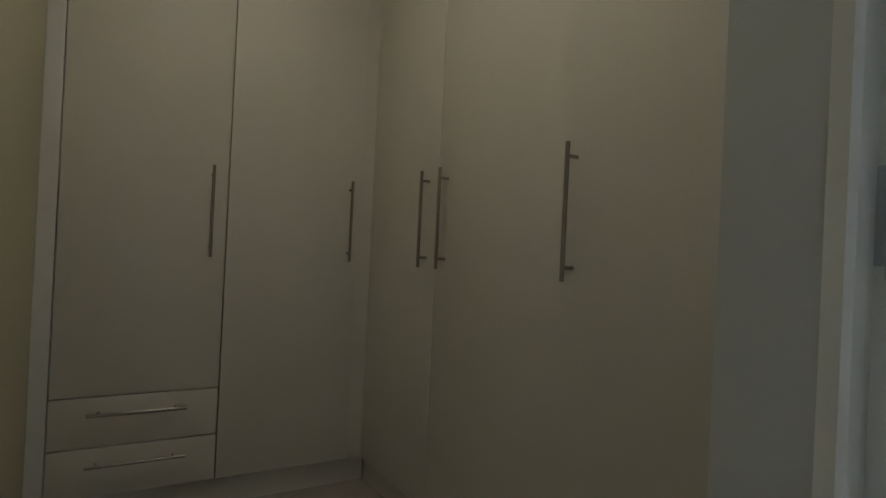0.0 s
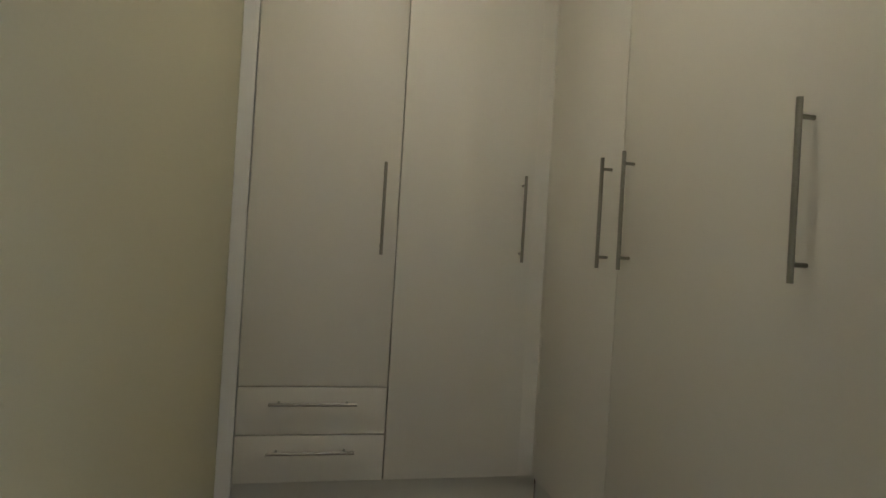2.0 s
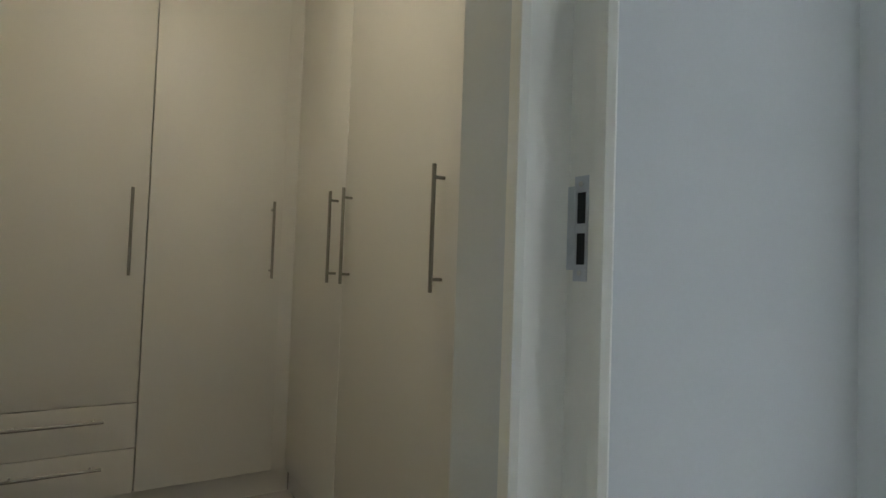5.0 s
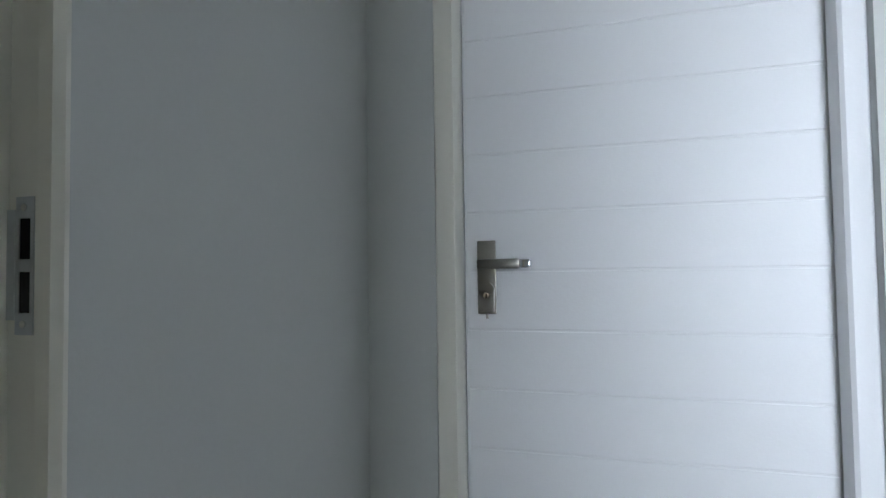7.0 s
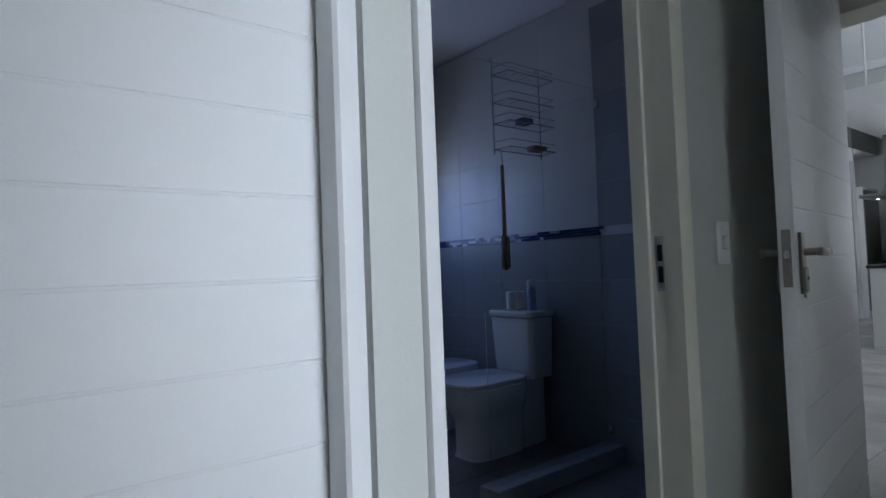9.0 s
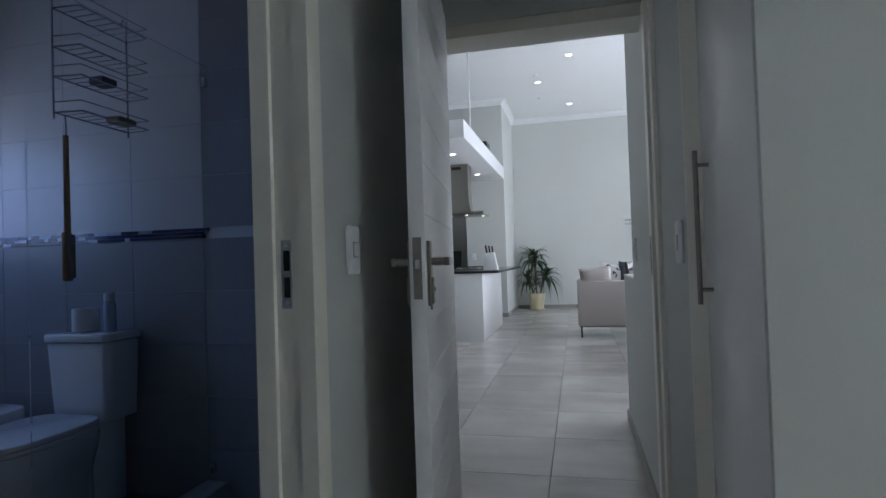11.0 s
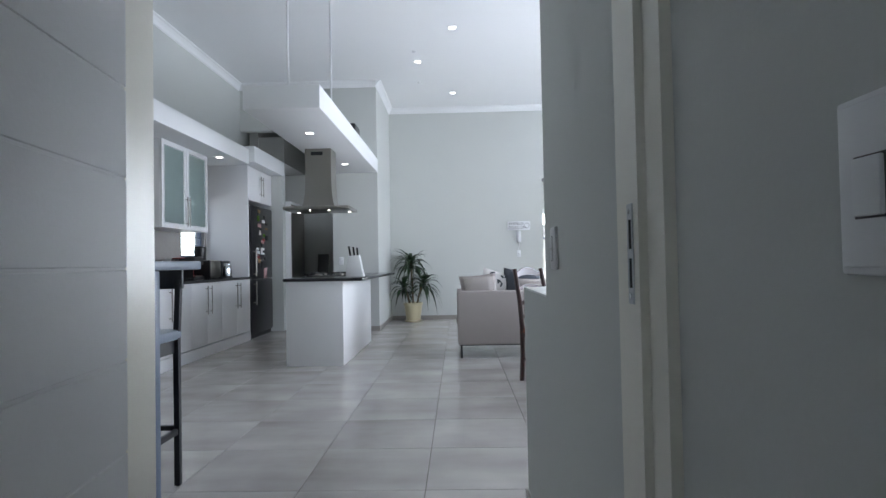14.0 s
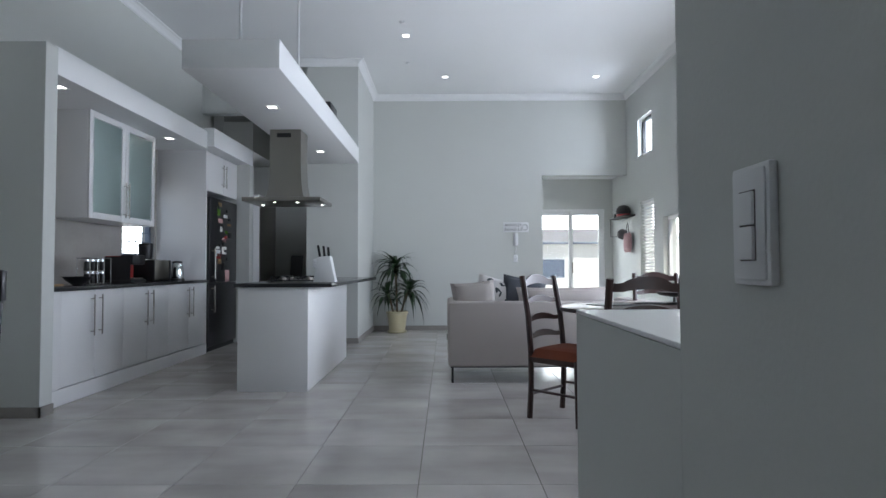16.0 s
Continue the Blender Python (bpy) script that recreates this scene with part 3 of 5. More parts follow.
# ---- wardrobe ----
def bar_handle(parent, p0, p1, out, stand, r=0.006, inset=0.035):
    """A round bar between p0 and p1 on two posts; out is the unit way off the door, p0 and p1 lie on its face."""
    p0, p1, out = Vector(p0), Vector(p1), Vector(out)
    d = (p1 - p0).normalized()
    ob = part("handle", rod(p0 + out * stand, p1 + out * stand, r, seg=16), M_STEEL, parent, "brushed steel bar handle")
    for p in (p0 + d * inset, p1 - d * inset):
        part("post", rod(p - out * 0.001, p + out * stand, r * 0.8, seg=12), M_STEEL, ob)
    return ob


YB, XR, ZP, ZT = -1.894, 0.505, 0.115, 2.45
w1 = thing("wardrobe", "white built-in wardrobe unit with a door over two drawers", "wardrobe", (1.375, YB, 0), group="built-in wardrobe units")
part("carcass", box(-0.275, -0.58, ZP - 0.01, 0.275, -0.060, ZT), M_MELA, w1)
dr = part("door", box(-0.270, -0.018, 0.466, 0.268, 0.0, ZT, 0.0015), M_MELA, w1)
bar_handle(dr, (-0.212, 0, 0.965), (-0.212, 0, 1.31), (0, 1, 0), 0.034)
for z0, z1 in ((0.289, 0.463), (ZP, 0.286)):
    d = part("drawer", box(-0.270, -0.018, z0, 0.268, 0.0, z1 - 0.001, 0.0015), M_MELA, w1)
    bar_handle(d, (-0.158, 0, z1 - 0.056), (0.157, 0, z1 - 0.056), (0, 1, 0), 0.034)
w2 = thing("wardrobe", "white built-in wardrobe unit with one tall door", "wardrobe", (0.83, YB, 0), group="built-in wardrobe units")
part("carcass", box(-0.265, -0.58, ZP - 0.01, 0.269, -0.060, ZT), M_MELA, w2)
dr = part("door", box(-0.267, -0.018, ZP, 0.271, 0.0, ZT, 0.0015), M_MELA, w2)
bar_handle(dr, (-0.220, 0, 0.965), (-0.220, 0, 1.305), (0, 1, 0), 0.034)
setting("filler_strip", box(1.646, YB - 0.03, 0.0, 1.70, YB + 0.008, ZT, 0.003), M_WHITE)
setting("filler_corner", merged(box(XR - 0.02, YB - 0.03, ZP, 0.562, YB - 0.004, ZT), box(XR - 0.03, YB - 0.004, ZP, XR - 0.004, YB + 0.03, ZT)), M_MELA)
for y0, y1, hs in ((-1.862, -1.321, (-1.385,)), (-1.319, -0.06, (-1.256, -0.640))):
    w = thing("wardrobe", "white built-in wardrobe unit along the side wall", "wardrobe", (XR, (y0 + y1) / 2, 0), group="built-in wardrobe units")
    h = (y1 - y0) / 2
    part("carcass", box(-0.58, -h, ZP - 0.01, -0.060, h, ZT), M_MELA, w)
    dr = part("door", box(-0.018, -h + 0.001, ZP, 0.0, h - 0.001, ZT, 0.0015), M_MELA, w)
    for y in hs:
        bar_handle(dr, (0, y - (y0 + y1) / 2, 0.966), (0, y - (y0 + y1) / 2, 1.312), (1, 0, 0), 0.034)
setting("plinth_back", box(XR - 0.03, YB - 0.05, 0, 1.70, YB - 0.035, ZP - 0.011), M_MELA)
setting("plinth_side", box(XR - 0.05, YB - 0.035, 0, XR - 0.035, -0.06, ZP - 0.011), M_MELA)
setting("bulkhead_wardrobe", (box(-0.12, -2.50, ZT, 1.70, YB, H_LOW), box(-0.12, YB, ZT, XR, -0.04, H_LOW)), M_WALL)
dl = thing("ceiling_lamp", "round flush ceiling lamp glowing warm", "ceiling lamp", (1.15, -0.80, H_LOW))
part("base", turned(lathe([(0.15, 0), (0.15, 0.02), (0.12, 0.025)]), pose(0, 0, 0, 180)), M_WHITE, dl)
part("diffuser", turned(lathe([(0.13, 0.0255), (0.12, 0.05), (0.06, 0.07), (0.005, 0.074)]), pose(0, 0, 0, 180)), M_WARMGLOW, dl)

# passage cupboard
w = thing("linen_cupboard", "white built-in passage cupboard with a bar handle", "cupboard", (0.885, 2.31, 0))
part("carcass", box(0.022, -0.24, 0.09, 0.53, 0.205, 2.4), M_KITCH, w)
# duller wall paint on this panel puts its shade into the colour
part("end_panel", box(0.0, -0.26, 0.0, 0.53, -0.241, 2.4, 0.001), M_WALL, w)
dr = part("door", box(0.0, -0.239, 0.09, 0.019, 0.204, 2.4, 0.0015), M_KITCH, w)
bar_handle(dr, (0, 0.136, 0.962), (0, 0.136, 1.335), (-1, 0, 0), 0.030)
setting("plinth_passage", box(0.92, 2.075, 0, 0.93, 2.514, 0.089), M_SKIRT)
setting("bulkhead_passage", box(0.885, 2.052, 2.401, 1.42, 2.575, H_LOW), M_WALL)

# ---- bathroom things ----
wc = thing("toilet", "white ceramic close-coupled toilet with closed lid", "toilet", (-1.69, 3.33, 0))
def cistern():
    """A tank that widens upwards, with chamfered front corners."""
    bm = prism([(-1, -0.02), (-1, -0.19), (-0.88, -0.215), (0.88, -0.215), (1, -0.19), (1, -0.02)], 0.40, 0.765)
    for v in bm.verts:
        v.co.x *= 0.178 if v.co.z > 0.6 else 0.158
        v.co.y *= 1.0 if v.co.z > 0.6 else 0.92
    bmesh.ops.bevel(bm, geom=bm.edges[:], offset=0.010, segments=2, affect="EDGES", profile=0.5)
    return bm


part("cistern", cistern(), M_CERAMIC, wc)
part("cistern_lid", prism([(-0.186, -0.012), (-0.186, -0.2), (-0.16, -0.228), (0.16, -0.228), (0.186, -0.2), (0.186, -0.012)], 0.767, 0.805, 0.010), M_CERAMIC, wc)
part("flush_button", turned(lathe([(0.024, 0.803), (0.024, 0.811), (0.018, 0.813)]), Matrix.Translation((0, -0.11, 0))), M_CHROME, wc)


def oval(w, l, y0, n=28):
    pts = []
    for i in range(n):
        a = 2 * math.pi * i / n
        s, c = math.sin(a), math.cos(a)
        pts.append((w * abs(c) ** 0.5 * (1 if c > 0 else -1), y0 - l / 2 + l / 2 * abs(s) ** 0.55 * (1 if s > 0 else -1)))
    return pts


def bowl():
    bm = bmesh.new()
    rings = []
    for z, w, l in ((0.0, 0.128, 0.42), (0.03, 0.122, 0.41), (0.20, 0.124, 0.41), (0.235, 0.135, 0.43), (0.30, 0.165, 0.48), (0.345, 0.182, 0.50), (0.395, 0.188, 0.505)):
        rings.append([bm.verts.new((x, y, z)) for x, y in oval(w, l, -0.20)])
    n = len(rings[0])
    for a, c in zip(rings, rings[1:]):
        for i in range(n):
            bm.faces.new((a[i], a[(i + 1) % n], c[(i + 1) % n], c[i]))
    bm.faces.new(rings[0][::-1]), bm.faces.new(rings[-1])
    bmesh.ops.recalc_face_normals(bm, faces=bm.faces[:])
    return bm


part("bowl", bowl(), M_CERAMIC, wc)
part("foot_block", box(-0.10, -0.22, 0, 0.10, -0.03, 0.40, 0.01), M_CERAMIC, wc)
part("seat", prism(oval(0.195, 0.49, -0.215), 0.397, 0.414, 0.005), M_CERAMIC, wc)
part("seat_lid", prism(oval(0.197, 0.50, -0.212), 0.417, 0.442, 0.008), M_CERAMIC, wc)
rollbm = lambda: merged(lathe([(0.056, 0), (0.058, 0.004), (0.058, 0.1), (0.056, 0.104), (0.022, 0.104), (0.021, 0.02)], 28))
single("toilet_roll", rollbm(), M_PAPER, "spare toilet roll standing on the cistern lid", "toilet roll", (-1.70, 3.19, 0.8135))
can = thing("spray_can", "slim air freshener can on the cistern lid", "spray can", (-1.575, 3.20, 0.805))
part("body", lathe([(0.026, 0), (0.028, 0.004), (0.028, 0.13), (0.02, 0.142)]), M_MOSL, can)
part("cap", lathe([(0.021, 0.143), (0.024, 0.146), (0.024, 0.178), (0.015, 0.187)]), M_PLASTIC, can)

kerb = setting("shower_kerb", box(-1.17, 2.38, 0, -1.05, 3.33, 0.09, 0.006), M_BATHL, "tiled kerb of the shower")
scr = thing("shower_screen", "frameless clear glass shower screen on the kerb", "shower screen", (-1.11, 2.40, 0.09))
pane = part("pane", box(-0.002, 0, 0.0, 0.002, 0.925, 1.95), M_GLASS, scr, smooth=False)
pane.visible_shadow = False
for z in (0.05, 1.85):
    part("clamp", box(-0.010, 0.885, z, 0.010, 0.911, z + 0.045, 0.003), M_CHROME, scr)
cad = thing("shower_caddy", "chrome wire shower caddy with shelves hung on the screen", "shower caddy", (-1.11, 2.66, 0))
for yy in (-0.17, 0.15):
    part("hanger", tube([(0.012, yy, 1.60), (0.012, yy, 2.05), (0.0, yy, 2.06), (-0.012, yy, 2.04)], 0.003), M_CHROME, cad)
for z, d in ((1.62, 0.10), (1.74, 0.10), (1.84, 0.10), (1.97, 0.10)):
    sh = part("shelf", tube([(0.012, -0.17, z), (0.012 + d, -0.16, z), (0.012 + d, 0.14, z), (0.012, 0.15, z), (0.012, -0.17, z)], 0.003), M_CHROME, cad)
    part("rail", tube([(0.012, -0.17, z + 0.035), (0.012 + d, -0.16, z + 0.035), (0.012 + d, 0.14, z + 0.035), (0.012, 0.15, z + 0.035)], 0.0022), M_CHROME, sh)
    part("shelf_wire", merged(*[rod((0.012, -0.13 + 0.04 * k, z), (0.012 + d, -0.13 + 0.04 * k, z), 0.0015, seg=6) for k in range(7)]), M_CHROME, sh)
single("soap_bar", box(-0.03, -0.045, 0, 0.03, 0.045, 0.026, 0.009), M_TAN, "worn tan soap bar on the lower caddy shelf", "soap", (-1.045, 2.72, 1.624))
single("sponge", box(-0.03, -0.035, 0, 0.03, 0.035, 0.03, 0.008), M_GREYC, "small grey sponge on the middle caddy shelf", "sponge", (-1.045, 2.64, 1.744))
br = thing("bath_brush", "long wooden bath brush hanging from the caddy", "brush", (-1.09, 2.525, 0))
part("loop", tube([(0, 0, 1.62), (0.004, 0, 1.57), (0, 0, 1.52)], 0.0025), M_CHROME, br)
part("stick", rod((0, 0, 1.55), (0, 0, 1.22), 0.009, 0.011), M_TAN, br)
part("head", box(-0.014, -0.014, 1.06, 0.008, 0.014, 1.225, 0.006), M_TAN, br)
part("bristles", box(0.008, -0.012, 1.07, 0.022, 0.012, 1.215, 0.004), M_GREYC, br)
sho = thing("overhead_shower", "round chrome shower on a wall arm", "shower", (-0.50, 3.318, 1.98))
part("flange", turned(lathe([(0.032, 0), (0.03, 0.008), (0.012, 0.012)]), pose(0, 0, 0, 90)), M_CHROME, sho)
part("arm", tube([(0, 0.0, 0), (0, -0.10, 0.02), (0, -0.30, 0.02), (0, -0.36, -0.01)], 0.010), M_CHROME, sho)
part("rose", turned(lathe([(0.012, 0.03), (0.03, 0.015), (0.10, 0.006), (0.10, -0.004), (0.09, -0.006)], 28), Matrix.Translation((0, -0.36, -0.04))), M_CHROME, sho)
single("bath_sponge", merged(*[turned(lathe([(0.01, -0.05), (0.045, -0.03), (0.05, 0.0), (0.045, 0.03), (0.01, 0.05)], 14), pose(0.012 * math.cos(k), 0.012 * math.sin(k), 0.012 * k, 20 * k, 15 * k, 0)) for k in range(5)]), M_GREEN, "green mesh bath sponge hung over the shower arm", "sponge", (-0.50, 3.11, 2.05))
hol = thing("toilet_roll_holder", "white toilet roll holder on the wall", "roll holder", (-0.125, 2.32, 0.60))
part("bracket", box(-0.02, -0.07, -0.03, 0.004, 0.07, 0.05, 0.006), M_CERAMIC, hol)
part("roll", rod((-0.06, -0.05, 0.0), (-0.06, 0.05, 0.0), 0.045, seg=24), M_PAPER, hol)
part("spindle", rod((-0.06, -0.065, 0.0), (-0.06, 0.065, 0.0), 0.01), M_CHROME, hol)
bas = thing("bidet", "white ceramic bidet further along the bathroom wall", "bidet", (-2.30, 3.33, 0))
part("basin", prism(oval(0.18, 0.52, -0.03), 0.33, 0.43, 0.02), M_CERAMIC, bas)
part("pedestal", prism(oval(0.11, 0.36, -0.05), 0, 0.34, 0.01), M_CERAMIC, bas)

# bathroom wall: tiles above and below a mosaic band, and the floor
bw = setting("wall_bathroom_far", box(-2.75, 3.337, 0, -0.12, 3.36, H_LOW), M_BATHW)
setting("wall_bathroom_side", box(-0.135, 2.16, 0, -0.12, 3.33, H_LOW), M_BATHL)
up_me = mesh_of("tile", box(0.0007, -0.004, 0.0007, 0.3993, 0.0, 0.2493, 0.0006, 1), M_BATHW)
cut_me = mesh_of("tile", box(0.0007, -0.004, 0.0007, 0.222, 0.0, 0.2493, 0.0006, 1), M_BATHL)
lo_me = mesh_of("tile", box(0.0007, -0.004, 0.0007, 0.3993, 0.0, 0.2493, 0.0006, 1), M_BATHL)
for i in range(7):
    for k in range(11):
        x, lower = -2.76 + 0.4 * i, k < 5
        z = -0.02 + 0.25 * k + (0.0 if lower else 0.05)
        if z > H_LOW - 0.24 and not lower:
            continue
        # darker tile below the band, and at every height right of x = -1.2
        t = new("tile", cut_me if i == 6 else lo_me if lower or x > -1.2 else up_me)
        t.parent = bw
        t.matrix_world = pose(x, 3.337, z)
rnd = random.Random(5)
for r in range(3):
    x = -2.75
    while x < -1.17:
        w = rnd.choice((0.03, 0.05, 0.08))
        t = part("mosaic_tile", box(x + 0.001, 3.326, 1.232 + 0.0165 * r, x + w - 0.001, 3.336, 1.2475 + 0.0165 * r), M_MOSD if rnd.random() < 0.72 else M_MOSL, bw, smooth=False)
        x += w
bf = setting("floor_bathroom", box(-2.75, 0.32, -0.004, -0.12, 3.337, -0.002), M_GROUT)
fl_me = mesh_of("floor_tile", box(0.0015, 0.0015, -0.002, 0.3285, 0.3285, 0.003, 0.001, 1), M_BATHF)
for i in range(8):
    for j in range(9):
        t = new("floor_tile", fl_me)
        t.parent = bf
        t.matrix_world = pose(-2.76 + 0.33 * i, 0.36 + 0.33 * j, 0)

# ---- kitchen ----
def base_unit(y0, y1, first=False):
    ob = thing("base_cabinet", "white gloss kitchen base cabinet with two bar handles", "kitchen cabinet", (-2.46, (y0 + y1) / 2, 0), group="kitchen base cabinets")
    h = (y1 - y0) / 2
    part("carcass", box(-0.60, -h + 0.001, 0.13, -0.022, h - 0.001, 0.885), M_KITCH, ob)
    for a, b, s in ((-h, 0, 1), (0, h, -1)):
        d = part("door", box(-0.02, a + 0.0015, 0.135, 0.0, b - 0.0015, 0.882, 0.0015), M_KITCH, ob)
        yy = -0.055 if s > 0 else 0.055
        bar_handle(d, (0, yy, 0.50), (0, yy, 0.845), (1, 0, 0), 0.032)
    return ob


for y0, y1 in ((7.86, 8.72), (8.72, 9.58), (9.58, 10.55)):
    base_unit(y0, y1)
setting("plinth_kitchen", box(-3.10, 7.66, 0, -2.455, 10.55, 0.128, 0.002), M_KITCH)
setting("filler_kitchen", box(-3.06, 7.642, 0.13, -2.458, 7.858, 0.885, 0.002), M_KITCH)
single("worktop", box(-3.10, 7.642, 0.887, -2.425, 10.548, 0.92, 0.004), M_GRANITE, "polished black granite worktop along the kitchen wall", "worktop")
up = thing("wall_cabinet", "white wall cabinet with two frosted glass doors", "wall cabinet", (-2.72, 8.59, 1.53))
L = 1.17
for y in (0.0, L - 0.018):
    part("side_panel", box(-0.36, y, 0, -0.022, y + 0.018, 1.0, 0.001), M_KITCH, up)
for z in (0.0, 0.982):
    part("end_board", box(-0.36, 0.0185, z, -0.022, L - 0.0185, z + 0.018), M_KITCH, up)
part("back_panel", box(-0.36, 0.0185, 0.0185, -0.345, L - 0.0185, 0.9815), M_KITCH, up)
part("divider", box(-0.3445, L / 2 - 0.01, 0.0185, -0.022, L / 2 + 0.01, 0.9815), M_KITCH, up)
for z in (0.33, 0.65):
    for a in (0.02, L / 2 + 0.012):
        part("shelf", box(-0.34, a, z, -0.04, a + L / 2 - 0.034, z + 0.018), M_KITCH, up)
for a, s in ((0.0, 1), (L / 2, -1)):
    b = a + L / 2
    d = part("door", merged(box(-0.02, a + 0.002, 0, 0, a + 0.062, 1.0, 0.001), box(-0.02, b - 0.062, 0, 0, b - 0.002, 1.0, 0.001), box(-0.02, a + 0.062, 0, 0, b - 0.062, 0.06, 0.001), box(-0.02, a + 0.062, 0.94, 0, b - 0.062, 1.0, 0.001)), M_KITCH, up)
    g = part("pane", box(-0.013, a + 0.06, 0.058, -0.008, b - 0.06, 0.942), M_FROST, d, "pale green frosted glass", smooth=False)
    g.visible_shadow = False
    yy = b - 0.03 if s > 0 else a + 0.03
    bar_handle(d, (0, yy, 0.04), (0, yy, 0.40), (1, 0, 0), 0.03)

hs = thing("fridge_housing", "tall white end panel of the fridge housing", "kitchen panel", (-2.48, 10.57, 0))
part("end_panel", box(-0.62, -0.018, 0.0, 0.0, 0.018, 2.555, 0.001), M_KITCH, hs)
ov = thing("top_cabinet", "white cabinet with two small doors above the fridge", "kitchen cabinet", (-2.48, 10.59, 2.05))
part("carcass", box(-0.60, 0.0, 0.0, -0.022, 1.02, 0.50), M_KITCH, ov)
for a, b, s in ((0.0, 0.51, 1), (0.51, 1.02, -1)):
    d = part("door", box(-0.02, a + 0.002, 0.002, 0, b - 0.002, 0.498, 0.001), M_KITCH, ov)
    yy = b - 0.05 if s > 0 else a + 0.05
    bar_handle(d, (0, yy, 0.10), (0, yy, 0.40), (1, 0, 0), 0.03)

fr = thing("fridge_freezer", "graphite steel fridge freezer covered with magnets", "fridge", (-2.46, 10.99, 0))
part("body", box(-0.60, -0.36, 0.03, -0.06, 0.57, 1.98, 0.01), M_FRIDGE, fr)
d1 = part("upper_door", box(-0.055, -0.36, 0.88, 0.0, 0.57, 1.98, 0.012), M_FRIDGE, fr)
d2 = part("lower_door", box(-0.055, -0.36, 0.06, 0.0, 0.57, 0.87, 0.012), M_FRIDGE, fr)
for d, z0, z1 in ((d1, 0.92, 1.32), (d2, 0.50, 0.84)):
    bar_handle(d, (0, -0.29, z0), (0, -0.29, z1), (1, 0, 0), 0.045, 0.011)
part("foot_grille", box(-0.58, -0.35, 0.0, -0.03, 0.56, 0.055), M_BLACK, fr)
rnd = random.Random(11)
mags = [(M_PAPER, "white paper note"), (M_BLACK, ""), (M_TAN, ""), (M_PINK, ""), (M_RED, ""), (M_PLASTIC, ""), (M_GREEN, "")]
for k in range(24):
    m, lb = mags[k % 7] if k % 3 else mags[1]
    y, z, w, h = rnd.uniform(-0.12, 0.30), 1.08 + 0.036 * k, rnd.uniform(0.03, 0.075), rnd.uniform(0.03, 0.085)
    single("fridge_magnet", box(0, -w, -h / 2, 0.006, w, h / 2, 0.002), m, "small flat magnet on the fridge door", "magnet", (-2.4595, 10.99 + y, z), group="magnets on the fridge door")
for y, z, w, h, m in ((0.22, 0.96, 0.07, 0.16, M_PINK), (0.10, 1.30, 0.08, 0.10, M_PAPER)):
    single("photo", box(0, -w, -h / 2, 0.003, w, h / 2), m, "small photo print stuck to the fridge door", "photo", (-2.4575, 10.99 + y, z), smooth=False)

# things on the worktop
rk = thing("spice_rack", "chrome wire rack with dark jars", "spice rack", (-2.74, 8.72, 0.92))
part("frame", merged(*[tube([(-0.06, y, 0.005), (-0.06, y, 0.24), (0.06, y, 0.24), (0.06, y, 0.005)], 0.004) for y in (-0.16, -0.05, 0.05, 0.16)], rod((-0.06, -0.16, 0.005), (-0.06, 0.16, 0.005), 0.004), rod((0.06, -0.16, 0.005), (0.06, 0.16, 0.005), 0.004), rod((0.06, -0.16, 0.24), (0.06, 0.16, 0.24), 0.004), rod((-0.06, -0.16, 0.24), (-0.06, 0.16, 0.24), 0.004)), M_CHROME, rk)
for k in range(4):
    for j in range(2):
        j1 = part("jar", turned(lathe([(0.022, 0), (0.024, 0.004), (0.024, 0.075), (0.018, 0.085)], 14), Matrix.Translation((0.0, -0.11 + 0.075 * k, 0.01 + 0.115 * j))), M_BLACK, rk)
        part("lid", turned(lathe([(0.02, 0.086), (0.02, 0.104)], 14), Matrix.Translation((0.0, -0.11 + 0.075 * k, 0.01 + 0.115 * j))), M_CHROME, j1)
single("bowl", merged(lathe([(0.04, 0), (0.045, 0.006), (0.10, 0.05), (0.115, 0.075), (0.11, 0.075), (0.09, 0.05), (0.01, 0.02)], 28)), M_BLACK, "dark round bowl on the granite worktop", "bowl", (-2.62, 8.30, 0.92))
bread = thing("bread_board", "wooden board with rolls on the worktop", "bread board", (-2.72, 7.95, 0.92))
part("board", box(-0.11, -0.16, 0, 0.11, 0.16, 0.018, 0.005), M_TAN, bread)
for k in range(3):
    part("bread_roll", turned(lathe([(0.02, 0), (0.045, 0.012), (0.04, 0.035), (0.012, 0.048)], 16), Matrix.Translation((0.01, -0.10 + 0.095 * k, 0.018))), M_TAN, bread)
cf = thing("coffee_machine", "red and black coffee machine", "coffee machine", (-2.72, 9.22, 0.92))
part("base", box(-0.15, -0.14, 0, 0.13, 0.14, 0.035, 0.008), M_BLACK, cf)
part("back_body", box(-0.15, -0.14, 0.035, 0.0, 0.14, 0.27, 0.015), M_RED, cf)
part("brew_head", box(0.0, -0.12, 0.18, 0.13, 0.12, 0.28, 0.015), M_BLACK, cf)
part("drip_tray", box(0.0, -0.09, 0.035, 0.125, 0.09, 0.05, 0.003), M_STEEL, cf)
part("side_panel", box(-0.14, -0.146, 0.03, 0.12, -0.141, 0.26, 0.002), M_BLACK, cf)
ts = thing("toaster", "steel and black toaster", "toaster", (-2.72, 9.70, 0.92))
part("shell", box(-0.13, -0.17, 0.01, 0.13, 0.17, 0.24, 0.03), M_STEEL, ts)
part("end_cap", box(-0.135, -0.19, 0.0, 0.135, -0.165, 0.235, 0.012), M_BLACK, ts)
part("end_cap", box(-0.135, 0.165, 0.0, 0.135, 0.19, 0.235, 0.012), M_BLACK, ts)
